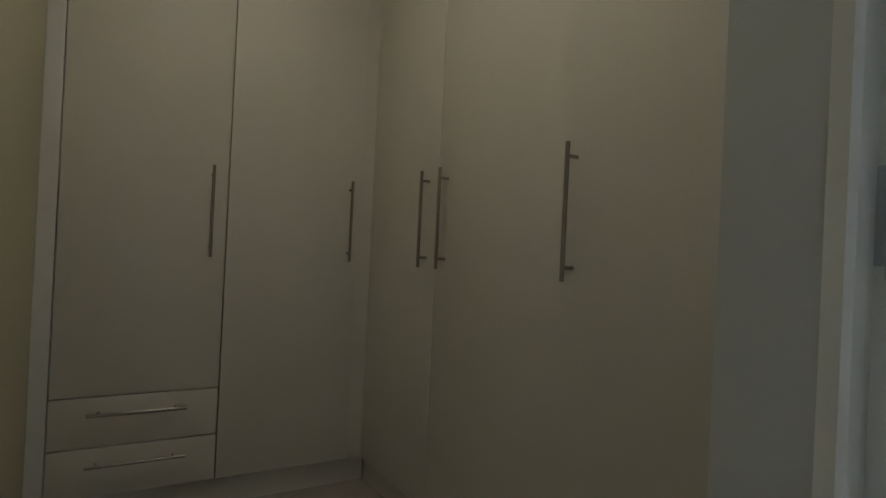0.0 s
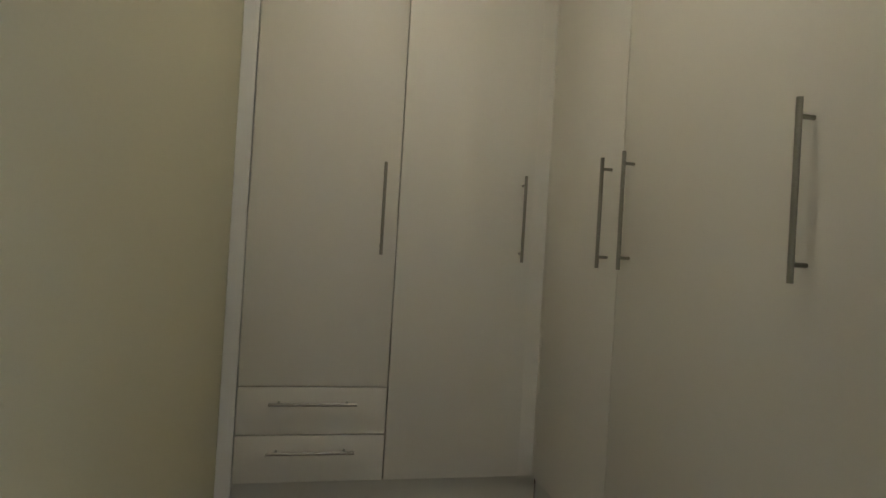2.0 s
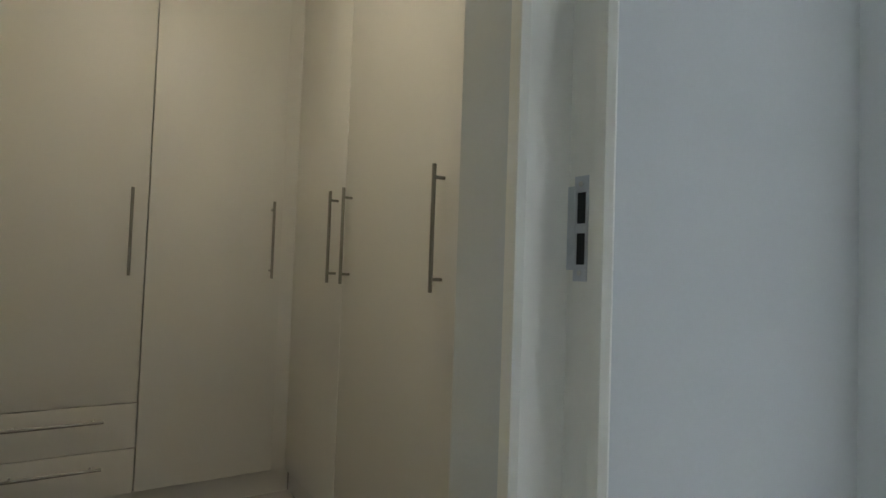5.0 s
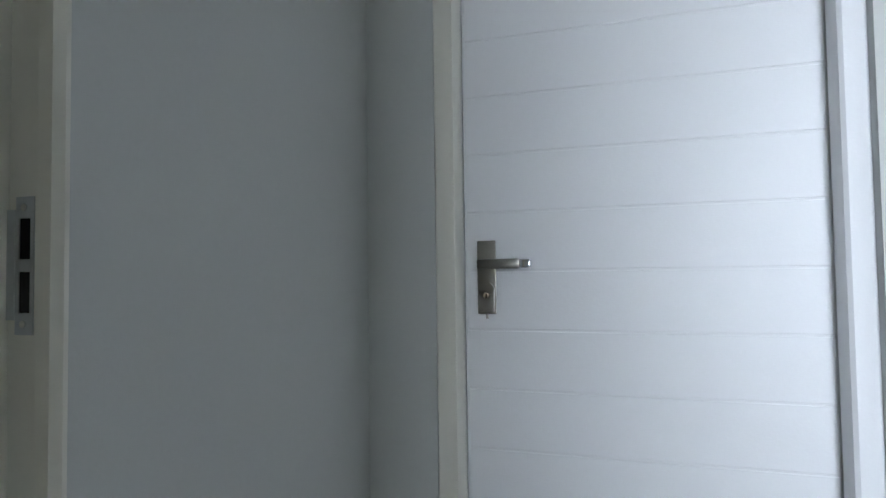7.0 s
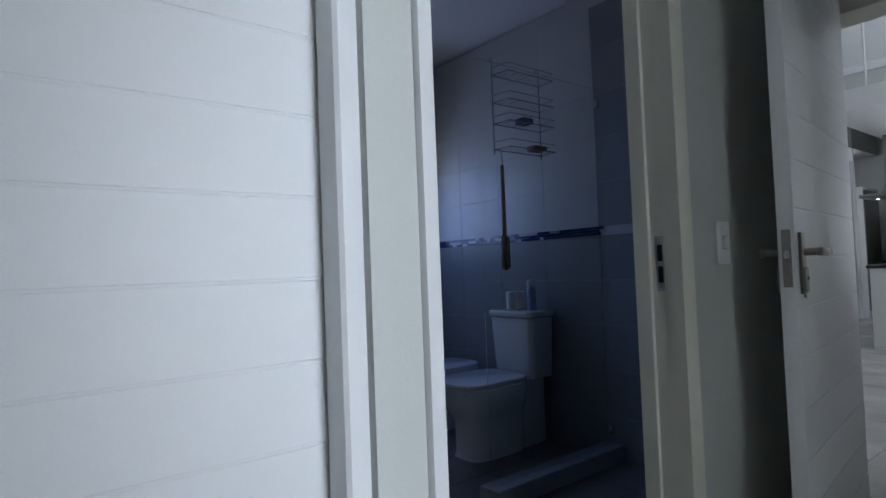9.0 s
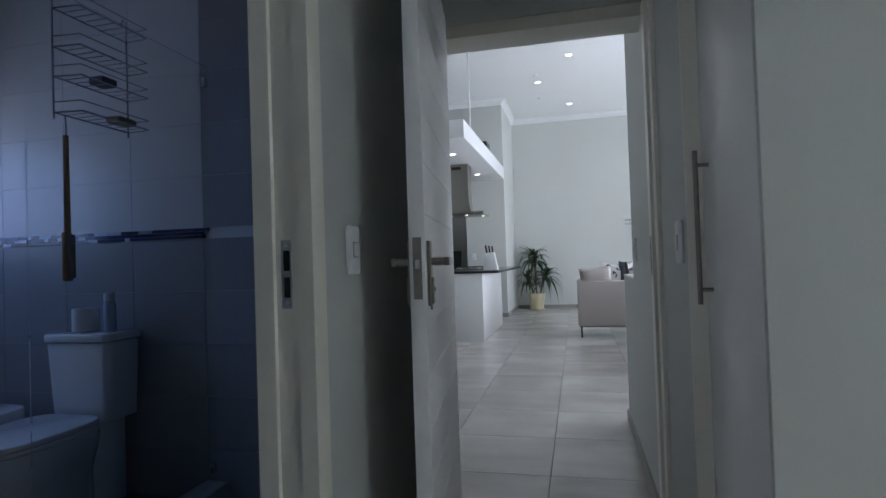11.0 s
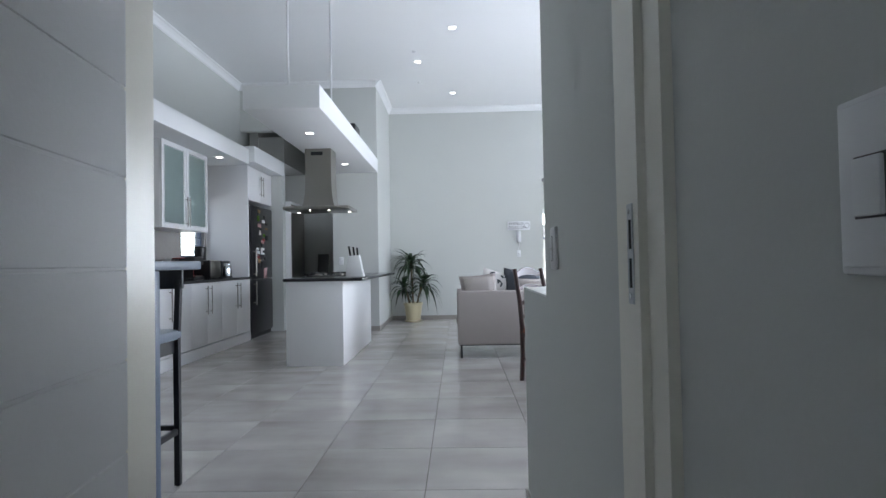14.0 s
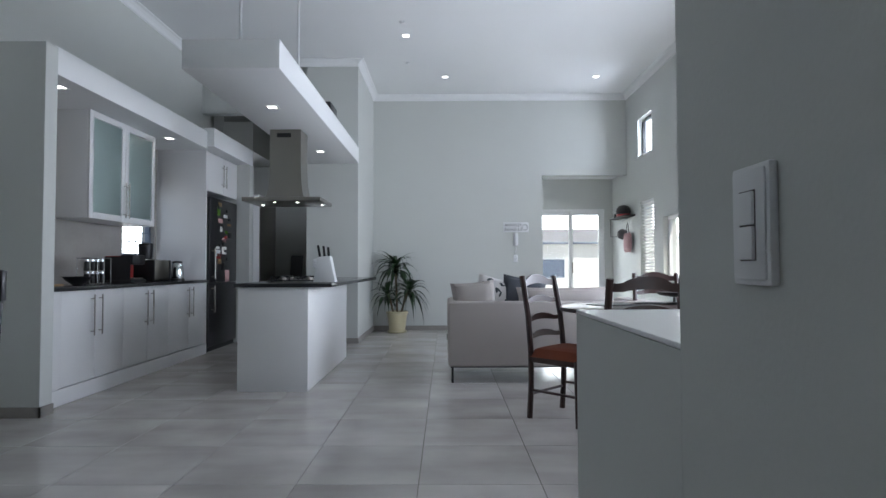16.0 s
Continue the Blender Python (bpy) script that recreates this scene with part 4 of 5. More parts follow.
# black strips on the shell paint the shaded bread slots
part("slot", merged(box(-0.06, -0.12, 0.238, -0.03, 0.12, 0.2415), box(0.03, -0.12, 0.238, 0.06, 0.12, 0.2415)), M_HOLE, ts, smooth=False)
kt = thing("kettle", "glass and steel kettle with a black handle", "kettle", (-2.66, 10.18, 0.92))
part("base", lathe([(0.085, 0), (0.085, 0.02), (0.075, 0.025)]), M_BLACK, kt)
part("jug", lathe([(0.078, 0.026), (0.082, 0.05), (0.07, 0.16), (0.06, 0.205)]), M_CHROME, kt)
part("lid", lathe([(0.06, 0.206), (0.055, 0.225), (0.012, 0.235)]), M_BLACK, kt)
part("handle", tube([(0, 0.055, 0.21), (0, 0.11, 0.22), (0, 0.135, 0.17), (0, 0.125, 0.09), (0, 0.08, 0.05)], 0.011), M_BLACK, kt)
mx = thing("blender_jug", "dark blender jug in front of the window", "blender", (-2.93, 9.98, 0.92))
part("motor_base", lathe([(0.075, 0), (0.08, 0.01), (0.06, 0.13), (0.05, 0.14)]), M_BLACK, mx)
part("jug", lathe([(0.05, 0.141), (0.07, 0.2), (0.08, 0.40)]), M_BLACK, mx)
part("lid", lathe([(0.082, 0.401), (0.078, 0.43), (0.02, 0.44)]), M_BLACK, mx)
so = switch("wall_socket", "white double socket on the grey splashback", pose(-3.10, 8.62, 1.14, 0, 0, 90), [(-0.02, 0.02)])

# island, hob, hood, floating ceiling raft
isl = thing("kitchen_island", "white kitchen island cabinet under black granite", "kitchen island", (-0.955, 9.30, 0))
part("end_panel", box(-0.304, -0.958, 0.0, 0.304, -0.938, 0.896, 0.0015), M_KITCH, isl)
part("side_panel", box(0.286, -0.937, 0.0, 0.304, 0.95, 0.896, 0.0015), M_KITCH, isl)
part("inner_side", box(-0.304, -0.937, 0.10, -0.286, 0.95, 0.896, 0.0015), M_KITCH, isl)
part("far_panel", box(-0.286, 0.93, 0.0, 0.286, 0.95, 0.896), M_KITCH, isl)
single("island_worktop", box(-1.285, 8.315, 0.897, -0.44, Y_PIER - 0.002, 0.930, 0.004), M_GRANITE, "polished black granite island top reaching the column", "worktop")
hb = thing("gas_hob", "black gas hob with steel burners on the island", "hob", (-1.03, 9.55, 0.93))
part("plate", box(-0.26, -0.30, 0, 0.26, 0.30, 0.010, 0.004), M_BLACK, hb)
for x, y in ((-0.14, -0.16), (0.14, -0.16), (-0.14, 0.16), (0.14, 0.16)):
    b = part("burner", turned(lathe([(0.045, 0.010), (0.045, 0.022), (0.03, 0.03), (0.03, 0.036)], 20), Matrix.Translation((x, y, 0))), M_STEEL, hb)
    part("pan_support", merged(*[turned(box(-0.10, -0.005, 0.036, 0.10, 0.005, 0.048, 0.002), pose(x, y, 0, 0, 0, a)) for a in (0, 90)], *[box(x + sx * 0.095 - 0.006, y + sy * 0.095 - 0.006, 0.010, x + sx * 0.095 + 0.006, y + sy * 0.095 + 0.006, 0.048) for sx in (-1, 1) for sy in (-1, 1)]), M_BLACK, b)
for k in range(4):
    part("knob", turned(lathe([(0.017, 0.010), (0.016, 0.03), (0.013, 0.032)], 16), Matrix.Translation((0.215, -0.13 + 0.085 * k, 0))), M_STEEL, hb)
kn = thing("knife_block", "white leaning knife block with black handles", "knife block", (-0.60, 8.80, 0.93))
wedge = bmesh.new()
for y in (-0.055, 0.055):
    [wedge.verts.new((x, y, z)) for x, z in ((-0.10, 0.0), (0.105, 0.0), (0.055, 0.245), (-0.065, 0.235))]
wv = list(wedge.verts)
wedge.faces.new(wv[:4]), wedge.faces.new(wv[4:][::-1])
for i in range(4):
    wedge.faces.new((wv[i], wv[4 + i], wv[4 + (i + 1) % 4], wv[(i + 1) % 4]))
bmesh.ops.recalc_face_normals(wedge, faces=wedge.faces[:])
bmesh.ops.bevel(wedge, geom=wedge.edges[:], offset=0.004, segments=2, affect="EDGES", profile=0.5)
part("body", wedge, M_WHITE, kn)
for k, x in enumerate((-0.045, -0.005, 0.03)):
    part("knife_handle", turned(box(-0.011, -0.009, 0.0, 0.011, 0.009, 0.11 - 0.008 * k, 0.004), pose(x, -0.02 + 0.02 * k, 0.238, 0, -10 + 3 * k, 0)), M_BLACK, kn)

hd = thing("cooker_hood", "stainless steel island hood with a flared chimney", "cooker hood", (-1.17, 9.60, 1.76))
part("canopy", box(-0.41, -0.30, 0.0, 0.41, 0.30, 0.045, 0.006), M_HOOD, hd)


def chimney():
    bm = bmesh.new()
    rings = []
    for z, w, d, o in ((0.056, 0.205, 0.165, 0.03), (0.10, 0.19, 0.155, 0.015), (0.22, 0.172, 0.148, 0.005), (0.38, 0.165, 0.145, 0.0), (0.784, 0.165, 0.145, 0.0)):
        rings.append([bm.verts.new((x * w, y * d, z)) for x, y in ((-1, -1), (1, -1), (1, 1), (-1, 1))])
    for a, c in zip(rings, rings[1:]):
        for i in range(4):
            bm.faces.new((a[i], a[(i + 1) % 4], c[(i + 1) % 4], c[i]))
    bm.faces.new(rings[0][::-1]), bm.faces.new(rings[-1])
    bmesh.ops.recalc_face_normals(bm, faces=bm.faces[:])
    return bm


part("chimney", chimney(), M_HOOD, hd)
part("grille", box(-0.09, -0.147, 0.70, 0.06, -0.1452, 0.745), M_BLACK, hd, "dark vent grille", smooth=False)
for x in (-0.32, -0.10, 0.14, 0.34):
    part("hood_lamp", turned(lathe([(0.014, -0.003), (0.014, 0.002)], 16), Matrix.Translation((x, -0.18 if abs(x) < 0.2 else 0.12, 0))), M_LIGHT, hd)

raft = thing("ceiling_raft", "white suspended ceiling raft over the island hung on rods", "ceiling raft", (-1.055, 7.598, 2.545))
part("slab", box(-0.365, 0.0, 0.0, 0.365, Y_PIER - 7.598, 0.222, 0.003), M_CEIL, raft)
for x, y in ((0.055, 0.05), (0.31, 0.75)):
    part("hanging_rod", rod((x, y, 0.222), (x, y, H_LIV - 2.545 - 0.012), 0.011), M_WHITE, raft)
    part("rod_rose", turned(lathe([(0.045, 0), (0.04, 0.012)], 20), Matrix.Translation((x, y, H_LIV - 2.545 - 0.012))), M_WHITE, raft)
single("speaker_box", box(-0.09, -0.18, 0, 0.09, 0.18, 0.16, 0.01), M_BLACK, "small dark box standing on the ceiling raft", "box", (-0.83, 9.9, 2.767))


def downlight(x, y, z, group, spot=0.0):
    ob = thing("downlight", "small square recessed downlight switched on", "downlight", (x, y, z), group=group)
    part("bezel", merged(box(-0.055, -0.055, -0.006, 0.055, -0.038, 0.0, 0.002), box(-0.055, 0.038, -0.006, 0.055, 0.055, 0, 0.002), box(-0.055, -0.038, -0.006, -0.038, 0.038, 0, 0.002), box(0.038, -0.038, -0.006, 0.055, 0.038, 0, 0.002)), M_WHITE, ob)
    part("lens", box(-0.038, -0.038, -0.0035, 0.038, 0.038, -0.001), M_LIGHT, ob, smooth=False)
    if spot:
        lamp("light_downlight", "SPOT", pose(x, y, z - 0.02), spot, (1.0, 0.94, 0.84))


for x, y in ((0.56, 9.43), (0.54, 12.18), (2.89, 12.20), (0.04, 10.60), (2.89, 9.43), (2.2, 6.8), (-1.9, 6.0)):
    downlight(x, y, H_LIV, "living room downlights", 1.2)
for x, y in ((0.0, 11.57), (0.02, 10.2)):
    single("ceiling_sensor", lathe([(0.035, 0.0), (0.035, -0.01), (0.015, -0.02)], 16), M_PLASTIC, "tiny white sensor disc on the ceiling", "sensor", (x, y, H_LIV))
downlight(-1.05, 8.60, 2.545, "raft downlights", 1.8)
downlight(-1.05, 10.6, 2.545, "raft downlights", 1.8)
for y in (7.95, 9.78):
    downlight(-2.57, y, 2.53, "kitchen bulkhead downlights", 1.0)

# kitchen window
kw = root("window_kitchen", "small kitchen window with burglar bars")
part("window_frame", merged(box(-3.2, 9.80, 1.2, -3.15, 9.84, 2.05), box(-3.2, 10.46, 1.2, -3.15, 10.50, 2.05), box(-3.2, 9.84, 1.2, -3.15, 10.46, 1.24), box(-3.2, 9.84, 2.01, -3.15, 10.46, 2.05)), M_BLUE, kw)
part("pane", box(-3.178, 9.84, 1.24, -3.172, 10.46, 2.01), M_GLASS, kw, smooth=False).visible_shadow = False
for k in range(6):
    part("burglar_bar", rod((-3.14, 9.80, 1.27 + 0.11 * k), (-3.14, 10.50, 1.27 + 0.11 * k), 0.006), M_BLUE, kw)
for k in range(5):
    part("burglar_bar", rod((-3.14, 9.86 + 0.145 * k, 1.2), (-3.14, 9.86 + 0.145 * k, 2.05), 0.006), M_BLUE, kw)

# scullery seen through the gap
sc = thing("scullery_unit", "tall pale unit with a steel front in the scullery", "kitchen cabinet", (-2.42, 12.2, 0))
part("body", box(-0.28, -0.40, 0.0, 0.20, 0.40, 2.15, 0.004), M_KITCH, sc)
part("front", box(0.2, -0.38, 0.12, 0.212, 0.38, 2.1, 0.002), M_HOOD, sc)
# solid grey panel put in for the darkness of the space above
setting("dark_panel", box(-2.75, 11.80, 2.80, -2.32, Y_BACK, 3.24), M_SCULL, "grey panel standing in for the dark of the roof space above the scullery")
sw = thing("scullery_worktop", "dark worktop in the scullery", "worktop", (-1.95, 12.85, 0.88))
part("top", box(-0.5, -0.28, 0, 0.5, 0.28, 0.035, 0.003), M_GRANITE, sw)
part("cabinet", box(-0.48, -0.26, -0.88, 0.48, 0.27, 0.0), M_KITCH, sw)
single("tablet_stand", turned(box(-0.10, -0.012, 0, 0.10, 0.012, 0.36, 0.006), pose(0, 0, 0, -12, 0, 0)), M_BLACK, "dark slanted board leaning on the scullery worktop", "board", (-1.93, 12.8, 0.917))

# ---- bar counter and stool ----
bar = thing("bar_counter", "blue-grey painted bar counter with panelled front", "bar counter", (-0.614, 4.43, 0))
part("end_post", box(-1.25, 0.051, 0.0, -1.15, 0.33, 1.06, 0.003), M_BLUE, bar)
part("top", box(-1.35, -0.17, 1.062, 0.075, 0.36, 1.098, 0.008), M_BLUETOP, bar, "worn blue-grey top board")
part("carcass", box(-1.25, 0.004, 0.02, 0.055, 0.05, 1.06, 0.003), M_BLUE, bar)
for x0 in (-0.565, -1.185):
    part("stile", box(x0 + 0.52, -0.018, 0.03, x0 + 0.62, 0.003, 1.06, 0.002), M_BLUE, bar)
    part("rail", box(x0 + 0.02, -0.0175, 0.985, x0 + 0.519, 0.003, 1.06, 0.002), M_BLUE, bar)
    part("rail", box(x0 + 0.02, -0.0175, 0.03, x0 + 0.519, 0.003, 0.13, 0.002), M_BLUE, bar)
    part("stile", box(x0 + 0.02, -0.017, 0.131, x0 + 0.07, 0.003, 0.984, 0.002), M_BLUE, bar)
    part("panel", box(x0 + 0.10, -0.012, 0.165, x0 + 0.49, 0.003, 0.95, 0.010), M_BLUE, bar)
    part("moulding", merged(box(x0 + 0.07, -0.024, 0.131, x0 + 0.085, 0.0, 0.984, 0.005), box(x0 + 0.505, -0.024, 0.131, x0 + 0.519, 0, 0.984, 0.005), box(x0 + 0.085, -0.024, 0.97, x0 + 0.505, 0, 0.984, 0.005), box(x0 + 0.085, -0.024, 0.131, x0 + 0.505, 0, 0.146, 0.005)), M_BLUE, bar)
for z in (1.03, 0.95, 0.35, 0.75):
    part("nail_head", turned(lathe([(0.005, 0), (0.003, 0.003)], 10), pose(-0.02, -0.018, z, 90)), M_BLACK, bar)
single("dark_dish", lathe([(0.05, 0), (0.10, 0.01), (0.11, 0.022), (0.10, 0.02), (0.02, 0.008)], 28), M_BLACK, "flat dark dish with pens lying on the bar", "dish", (-0.84, 4.60, 1.098))

st = thing("bar_stool", "dark wooden bar stool with a low back", "bar stool", (-1.01, 4.97, 0))
for x in (-0.185, 0.185):
    part("back_post", tube([(x, 0.17, 0.0), (x, 0.165, 0.72), (x, 0.185, 0.95), (x, 0.20, 1.06)], 0.0185, 4), M_STOOL, st, smooth=False)
    part("front_leg", tube([(x, -0.19, 0.0), (x, -0.175, 0.715)], 0.018, 4), M_STOOL, st, smooth=False)
    part("side_stretcher", box(x - 0.010, -0.17, 0.25, x + 0.010, 0.155, 0.28, 0.003), M_STOOL, st)
part("seat", box(-0.20, -0.215, 0.715, 0.20, 0.195, 0.765, 0.014), M_BLUETOP, st, "blue-grey seat board")
part("apron", box(-0.18, -0.18, 0.65, 0.18, 0.165, 0.714), M_STOOL, st)
part("back_rail", box(-0.205, 0.182, 0.965, 0.205, 0.205, 1.06, 0.006), M_STOOL, st)
part("foot_rail", box(-0.18, -0.205, 0.22, 0.18, -0.18, 0.25, 0.004), M_STOOL, st)
part("back_stretcher", box(-0.175, 0.15, 0.27, 0.175, 0.172, 0.295, 0.003), M_STOOL, st)

gb = thing("sports_bag", "black standing golf bag with white trim by the wall", "golf bag", (-2.22, 6.62, 0))
part("body", turned(lathe([(0.11, 0), (0.135, 0.015), (0.14, 0.24), (0.125, 0.50), (0.132, 0.70), (0.138, 0.78), (0.12, 0.785), (0.11, 0.70)], 28), Matrix.Diagonal((1.0, 0.85, 1, 1))), M_BLACK, gb)
part("base_ring", turned(lathe([(0.136, 0.0), (0.146, 0.01), (0.146, 0.05), (0.138, 0.06)], 28), Matrix.Diagonal((1.0, 0.85, 1, 1))), M_GREYC, gb)
part("collar", turned(lathe([(0.139, 0.74), (0.147, 0.75), (0.147, 0.80), (0.139, 0.81)], 28), Matrix.Diagonal((1.0, 0.85, 1, 1))), M_BLACK, gb)
part("pocket", box(-0.075, -0.165, 0.08, 0.075, -0.09, 0.44, 0.025, 3), M_BLACK, gb)
part("pocket", box(0.095, -0.07, 0.22, 0.165, 0.07, 0.55, 0.025, 3), M_BLACK, gb)
part("zip", tube([(-0.06, -0.166, 0.12), (-0.06, -0.167, 0.40), (0.06, -0.167, 0.40), (0.06, -0.166, 0.12)], 0.003, 6), M_PLASTIC, gb, "white zip piping")
part("emblem", tube([(0.166, -0.05, 0.30), (0.167, 0.0, 0.35), (0.167, 0.03, 0.43), (0.166, 0.05, 0.50)], 0.009, 8), M_PLASTIC, gb, "curved white emblem")
part("strap", tube([(0.10, 0.06, 0.72), (0.19, 0.05, 0.56), (0.20, 0.04, 0.36), (0.14, 0.05, 0.20)], 0.014), M_BLACK, gb)
# dartboard cabinet on the left wall
db = thing("dartboard_cabinet", "open black dartboard cabinet with a score sheet", "dartboard", (-2.945, 7.06, 1.757))
part("case", merged(box(0.0, -0.225, -0.24, 0.012, 0.225, 0.24), box(0.012, -0.225, -0.24, 0.06, -0.21, 0.24, 0.002), box(0.012, 0.21, -0.24, 0.06, 0.225, 0.24, 0.002), box(0.012, -0.21, 0.225, 0.06, 0.21, 0.24, 0.002), box(0.012, -0.21, -0.24, 0.06, 0.21, -0.225, 0.002)), M_BLACK, db)
bd = part("board", turned(lathe([(0.205, 0.0), (0.205, 0.03), (0.001, 0.03)], 40), pose(0.013, 0, 0, 0, 90, 0)), M_STOOL, db, "dark round dartboard")
for k in range(10):
    part("wedge", turned(prism([(0.03 * math.cos(a), 0.03 * math.sin(a)) for a in (0.0, 0.314)] + [(0.155 * math.cos(a), 0.155 * math.sin(a)) for a in (0.314, 0.157, 0.0)], 0.0305, 0.032), pose(0.013, 0, 0, 0, 90, 0) @ pose(0, 0, 0, 0, 0, 36 * k)), M_PRINT, bd, smooth=False)
part("bullseye", turned(lathe([(0.02, 0.03), (0.02, 0.034), (0.001, 0.034)], 20), pose(0.013, 0, 0, 0, 90, 0)), M_RED, bd)
LID = pose(0.03, 0.228, 0, 0, 0, -9)
lid = part("cabinet_door", turned(box(-0.03, 0.0, -0.24, 0.0, 0.24, 0.24, 0.002), LID), M_BLACK, db)
part("score_sheet", turned(box(0.0005, 0.025, -0.13, 0.003, 0.20, 0.215), LID), M_PAPER, lid, "white printed score sheet", smooth=False)
part("print_bar", turned(box(0.0035, 0.06, 0.175, 0.0045, 0.17, 0.20), LID), M_INK, lid, smooth=False)
for k in range(8):
    part("print_bar", turned(box(0.0035, 0.05, 0.15 - 0.022 * k, 0.0045, 0.175, 0.152 - 0.022 * k), LID), M_GREYC, lid, smooth=False)
for k in range(5):
    part("dart", turned(merged(rod((0.012, 0.045 + 0.033 * k, -0.20), (0.012, 0.045 + 0.033 * k, -0.09), 0.004), box(0.010, 0.034 + 0.033 * k, -0.10, 0.014, 0.056 + 0.033 * k, -0.06)), LID), M_PLASTIC if k % 2 else M_INK, lid)
part("dart_rest", turned(box(0.0, 0.02, -0.235, 0.022, 0.22, -0.19, 0.002), LID), M_PAPER, lid)

# ---- living room things ----
sf = thing("sofa", "beige linen sofa on a dark low base, back to the room", "sofa", (0.56, 8.68, 0))
part("base_frame", box(0.02, 0.02, 0.140, 1.94, 0.92, 0.158, 0.002), M_BLACK, sf)
part("back", box(0.0, 0.0, 0.15, 1.96, 0.17, 0.745, 0.022, 3), M_SOFA, sf)
part("arm", box(-0.005, 0.172, 0.15, 0.16, 0.95, 0.74, 0.03, 3), M_SOFA, sf)
part("arm", box(1.80, 0.172, 0.15, 1.965, 0.95, 0.74, 0.03, 3), M_SOFA, sf)
part("seat_deck", box(0.16, 0.172, 0.15, 1.80, 0.94, 0.30), M_SOFA, sf)
for x0, x1 in ((0.165, 0.98), (0.982, 1.795)):
    part("seat_cushion", box(x0, 0.18, 0.302, x1, 0.96, 0.498, 0.035, 3), M_CUSH, sf)
for x, y in ((0.04, 0.04), (1.92, 0.04), (0.04, 0.88), (1.92, 0.88)):
    part("leg", box(x - 0.010, y - 0.010, 0.0, x + 0.010, y + 0.010, 0.139, 0.002), M_BLACK, sf)
part("side_tag", box(-0.012, 0.30, 0.36, -0.004, 0.34, 0.42), M_BLACK, sf)


def cushion(x, y, z, w, h, t, tip, rz, m, label, roll=0.0):
    return single("cushion", turned(pillow(w, h, t), pose(0, 0, 0, tip, roll, 0)), m, label, "cushion", (x, y, z), rz, group="cushions on the sofa")


cushion(0.84, 9.02, 0.51, 0.44, 0.42, 0.24, -8, 4, M_CUSH, "plump beige scatter cushion on the sofa", -5.0)
pc = cushion(0.99, 9.25, 0.52, 0.46, 0.46, 0.15, -16, -8, M_PRINT, "white cushion printed with dark leaves", 14.0)
rnd = random.Random(3)
for k in range(26):
    u, v = rnd.uniform(-0.18, 0.18), rnd.uniform(0.05, 0.41)
    puff = max(0, (1 - (u / 0.23) ** 4) * (1 - (v / 0.23 - 1) ** 4)) ** 0.6 * 0.075
    leaf = turned(lathe([(0.001, -0.002), (0.016, 0.0), (0.001, 0.002)], 10), pose(u, -puff - 0.001, v, 90, rnd.uniform(0, 180), 0) @ Matrix.Diagonal((0.7, 2.0, 1, 1)))
    part("leaf_print", turned(leaf, pose(0, 0, 0, -16, 14, 0)), M_PRINTD, pc)
cushion(1.30, 9.26, 0.53, 0.46, 0.44, 0.15, -8, 4, M_SLATE, "dark slate scatter cushion on the sofa", 9.0)
cushion(1.68, 9.03, 0.50, 0.90, 0.37, 0.18, -4, 0, M_SOFA, "long beige back cushion on the sofa")


# dracaena in a pot
pl = thing("potted_plant", "tall dracaena with arching dark leaves in a cream pot", "potted plant", (-0.26, 12.78, 0))
pot = part("pot", lathe([(0.12, 0.03), (0.13, 0.032), (0.165, 0.30), (0.18, 0.305), (0.18, 0.35), (0.165, 0.35), (0.16, 0.31), (0.02, 0.30)], 36), M_POT, pl, "cream glazed pot")
part("saucer", lathe([(0.13, 0.0), (0.155, 0.006), (0.165, 0.032), (0.158, 0.032), (0.14, 0.012), (0.01, 0.010)], 36), M_POT, pot)
part("soil", lathe([(0.158, 0.305), (0.10, 0.33), (0.01, 0.335)], 24), M_SOIL, pot)
rnd = random.Random(21)


def blade(length, width, rise, droop):
    """An arching strap leaf along +x with a fold down its middle."""
    bm = bmesh.new()
    rows, n = [], 9
    for i in range(n):
        f = i / (n - 1)
        w = width * (0.35 + 0.65 * math.sin(math.pi * min(1, f * 1.1 + 0.12))) * (1 - f ** 3)
        x = length * f * (1 - 0.25 * droop * f)
        z = rise * f - droop * length * f * f
        rows.append([bm.verts.new((x, -w / 2, z + 0.15 * w)), bm.verts.new((x, 0, z)), bm.verts.new((x, w / 2, z + 0.15 * w))])
    for a, c in zip(rows, rows[1:]):
        for k in range(2):
            bm.faces.new((a[k], a[k + 1], c[k + 1], c[k]))
    return bm


for (cx, cy, top, lean, count, scale) in ((0.0, 0.0, 1.12, -0.03, 44, 1.0), (0.07, 0.03, 0.74, 0.12, 34, 0.95), (-0.06, -0.02, 0.66, -0.10, 24, 0.85)):
    part("cane", tube([(cx, cy, 0.32), (cx + lean * 0.4, cy, 0.32 + (top - 0.32) * 0.5), (cx + lean, cy, top)], 0.018), M_STEM, pl)
    for k in range(count):
        f = k / count
        ln = scale * rnd.uniform(0.44, 0.66) * (1.0 - 0.2 * f)
        rise = ln * (0.30 + 0.75 * f + rnd.uniform(-0.12, 0.12))
        droop = rnd.uniform(0.75, 1.2) * (1.15 - 0.5 * f)
        az = k * 137.5 + rnd.uniform(-15, 15)
        part("leaf", turned(blade(ln, rnd.uniform(0.058, 0.082), rise, droop), pose(cx + lean, cy, top - 0.16 + 0.18 * f, 0, 0, az)), M_LEAF, pl)


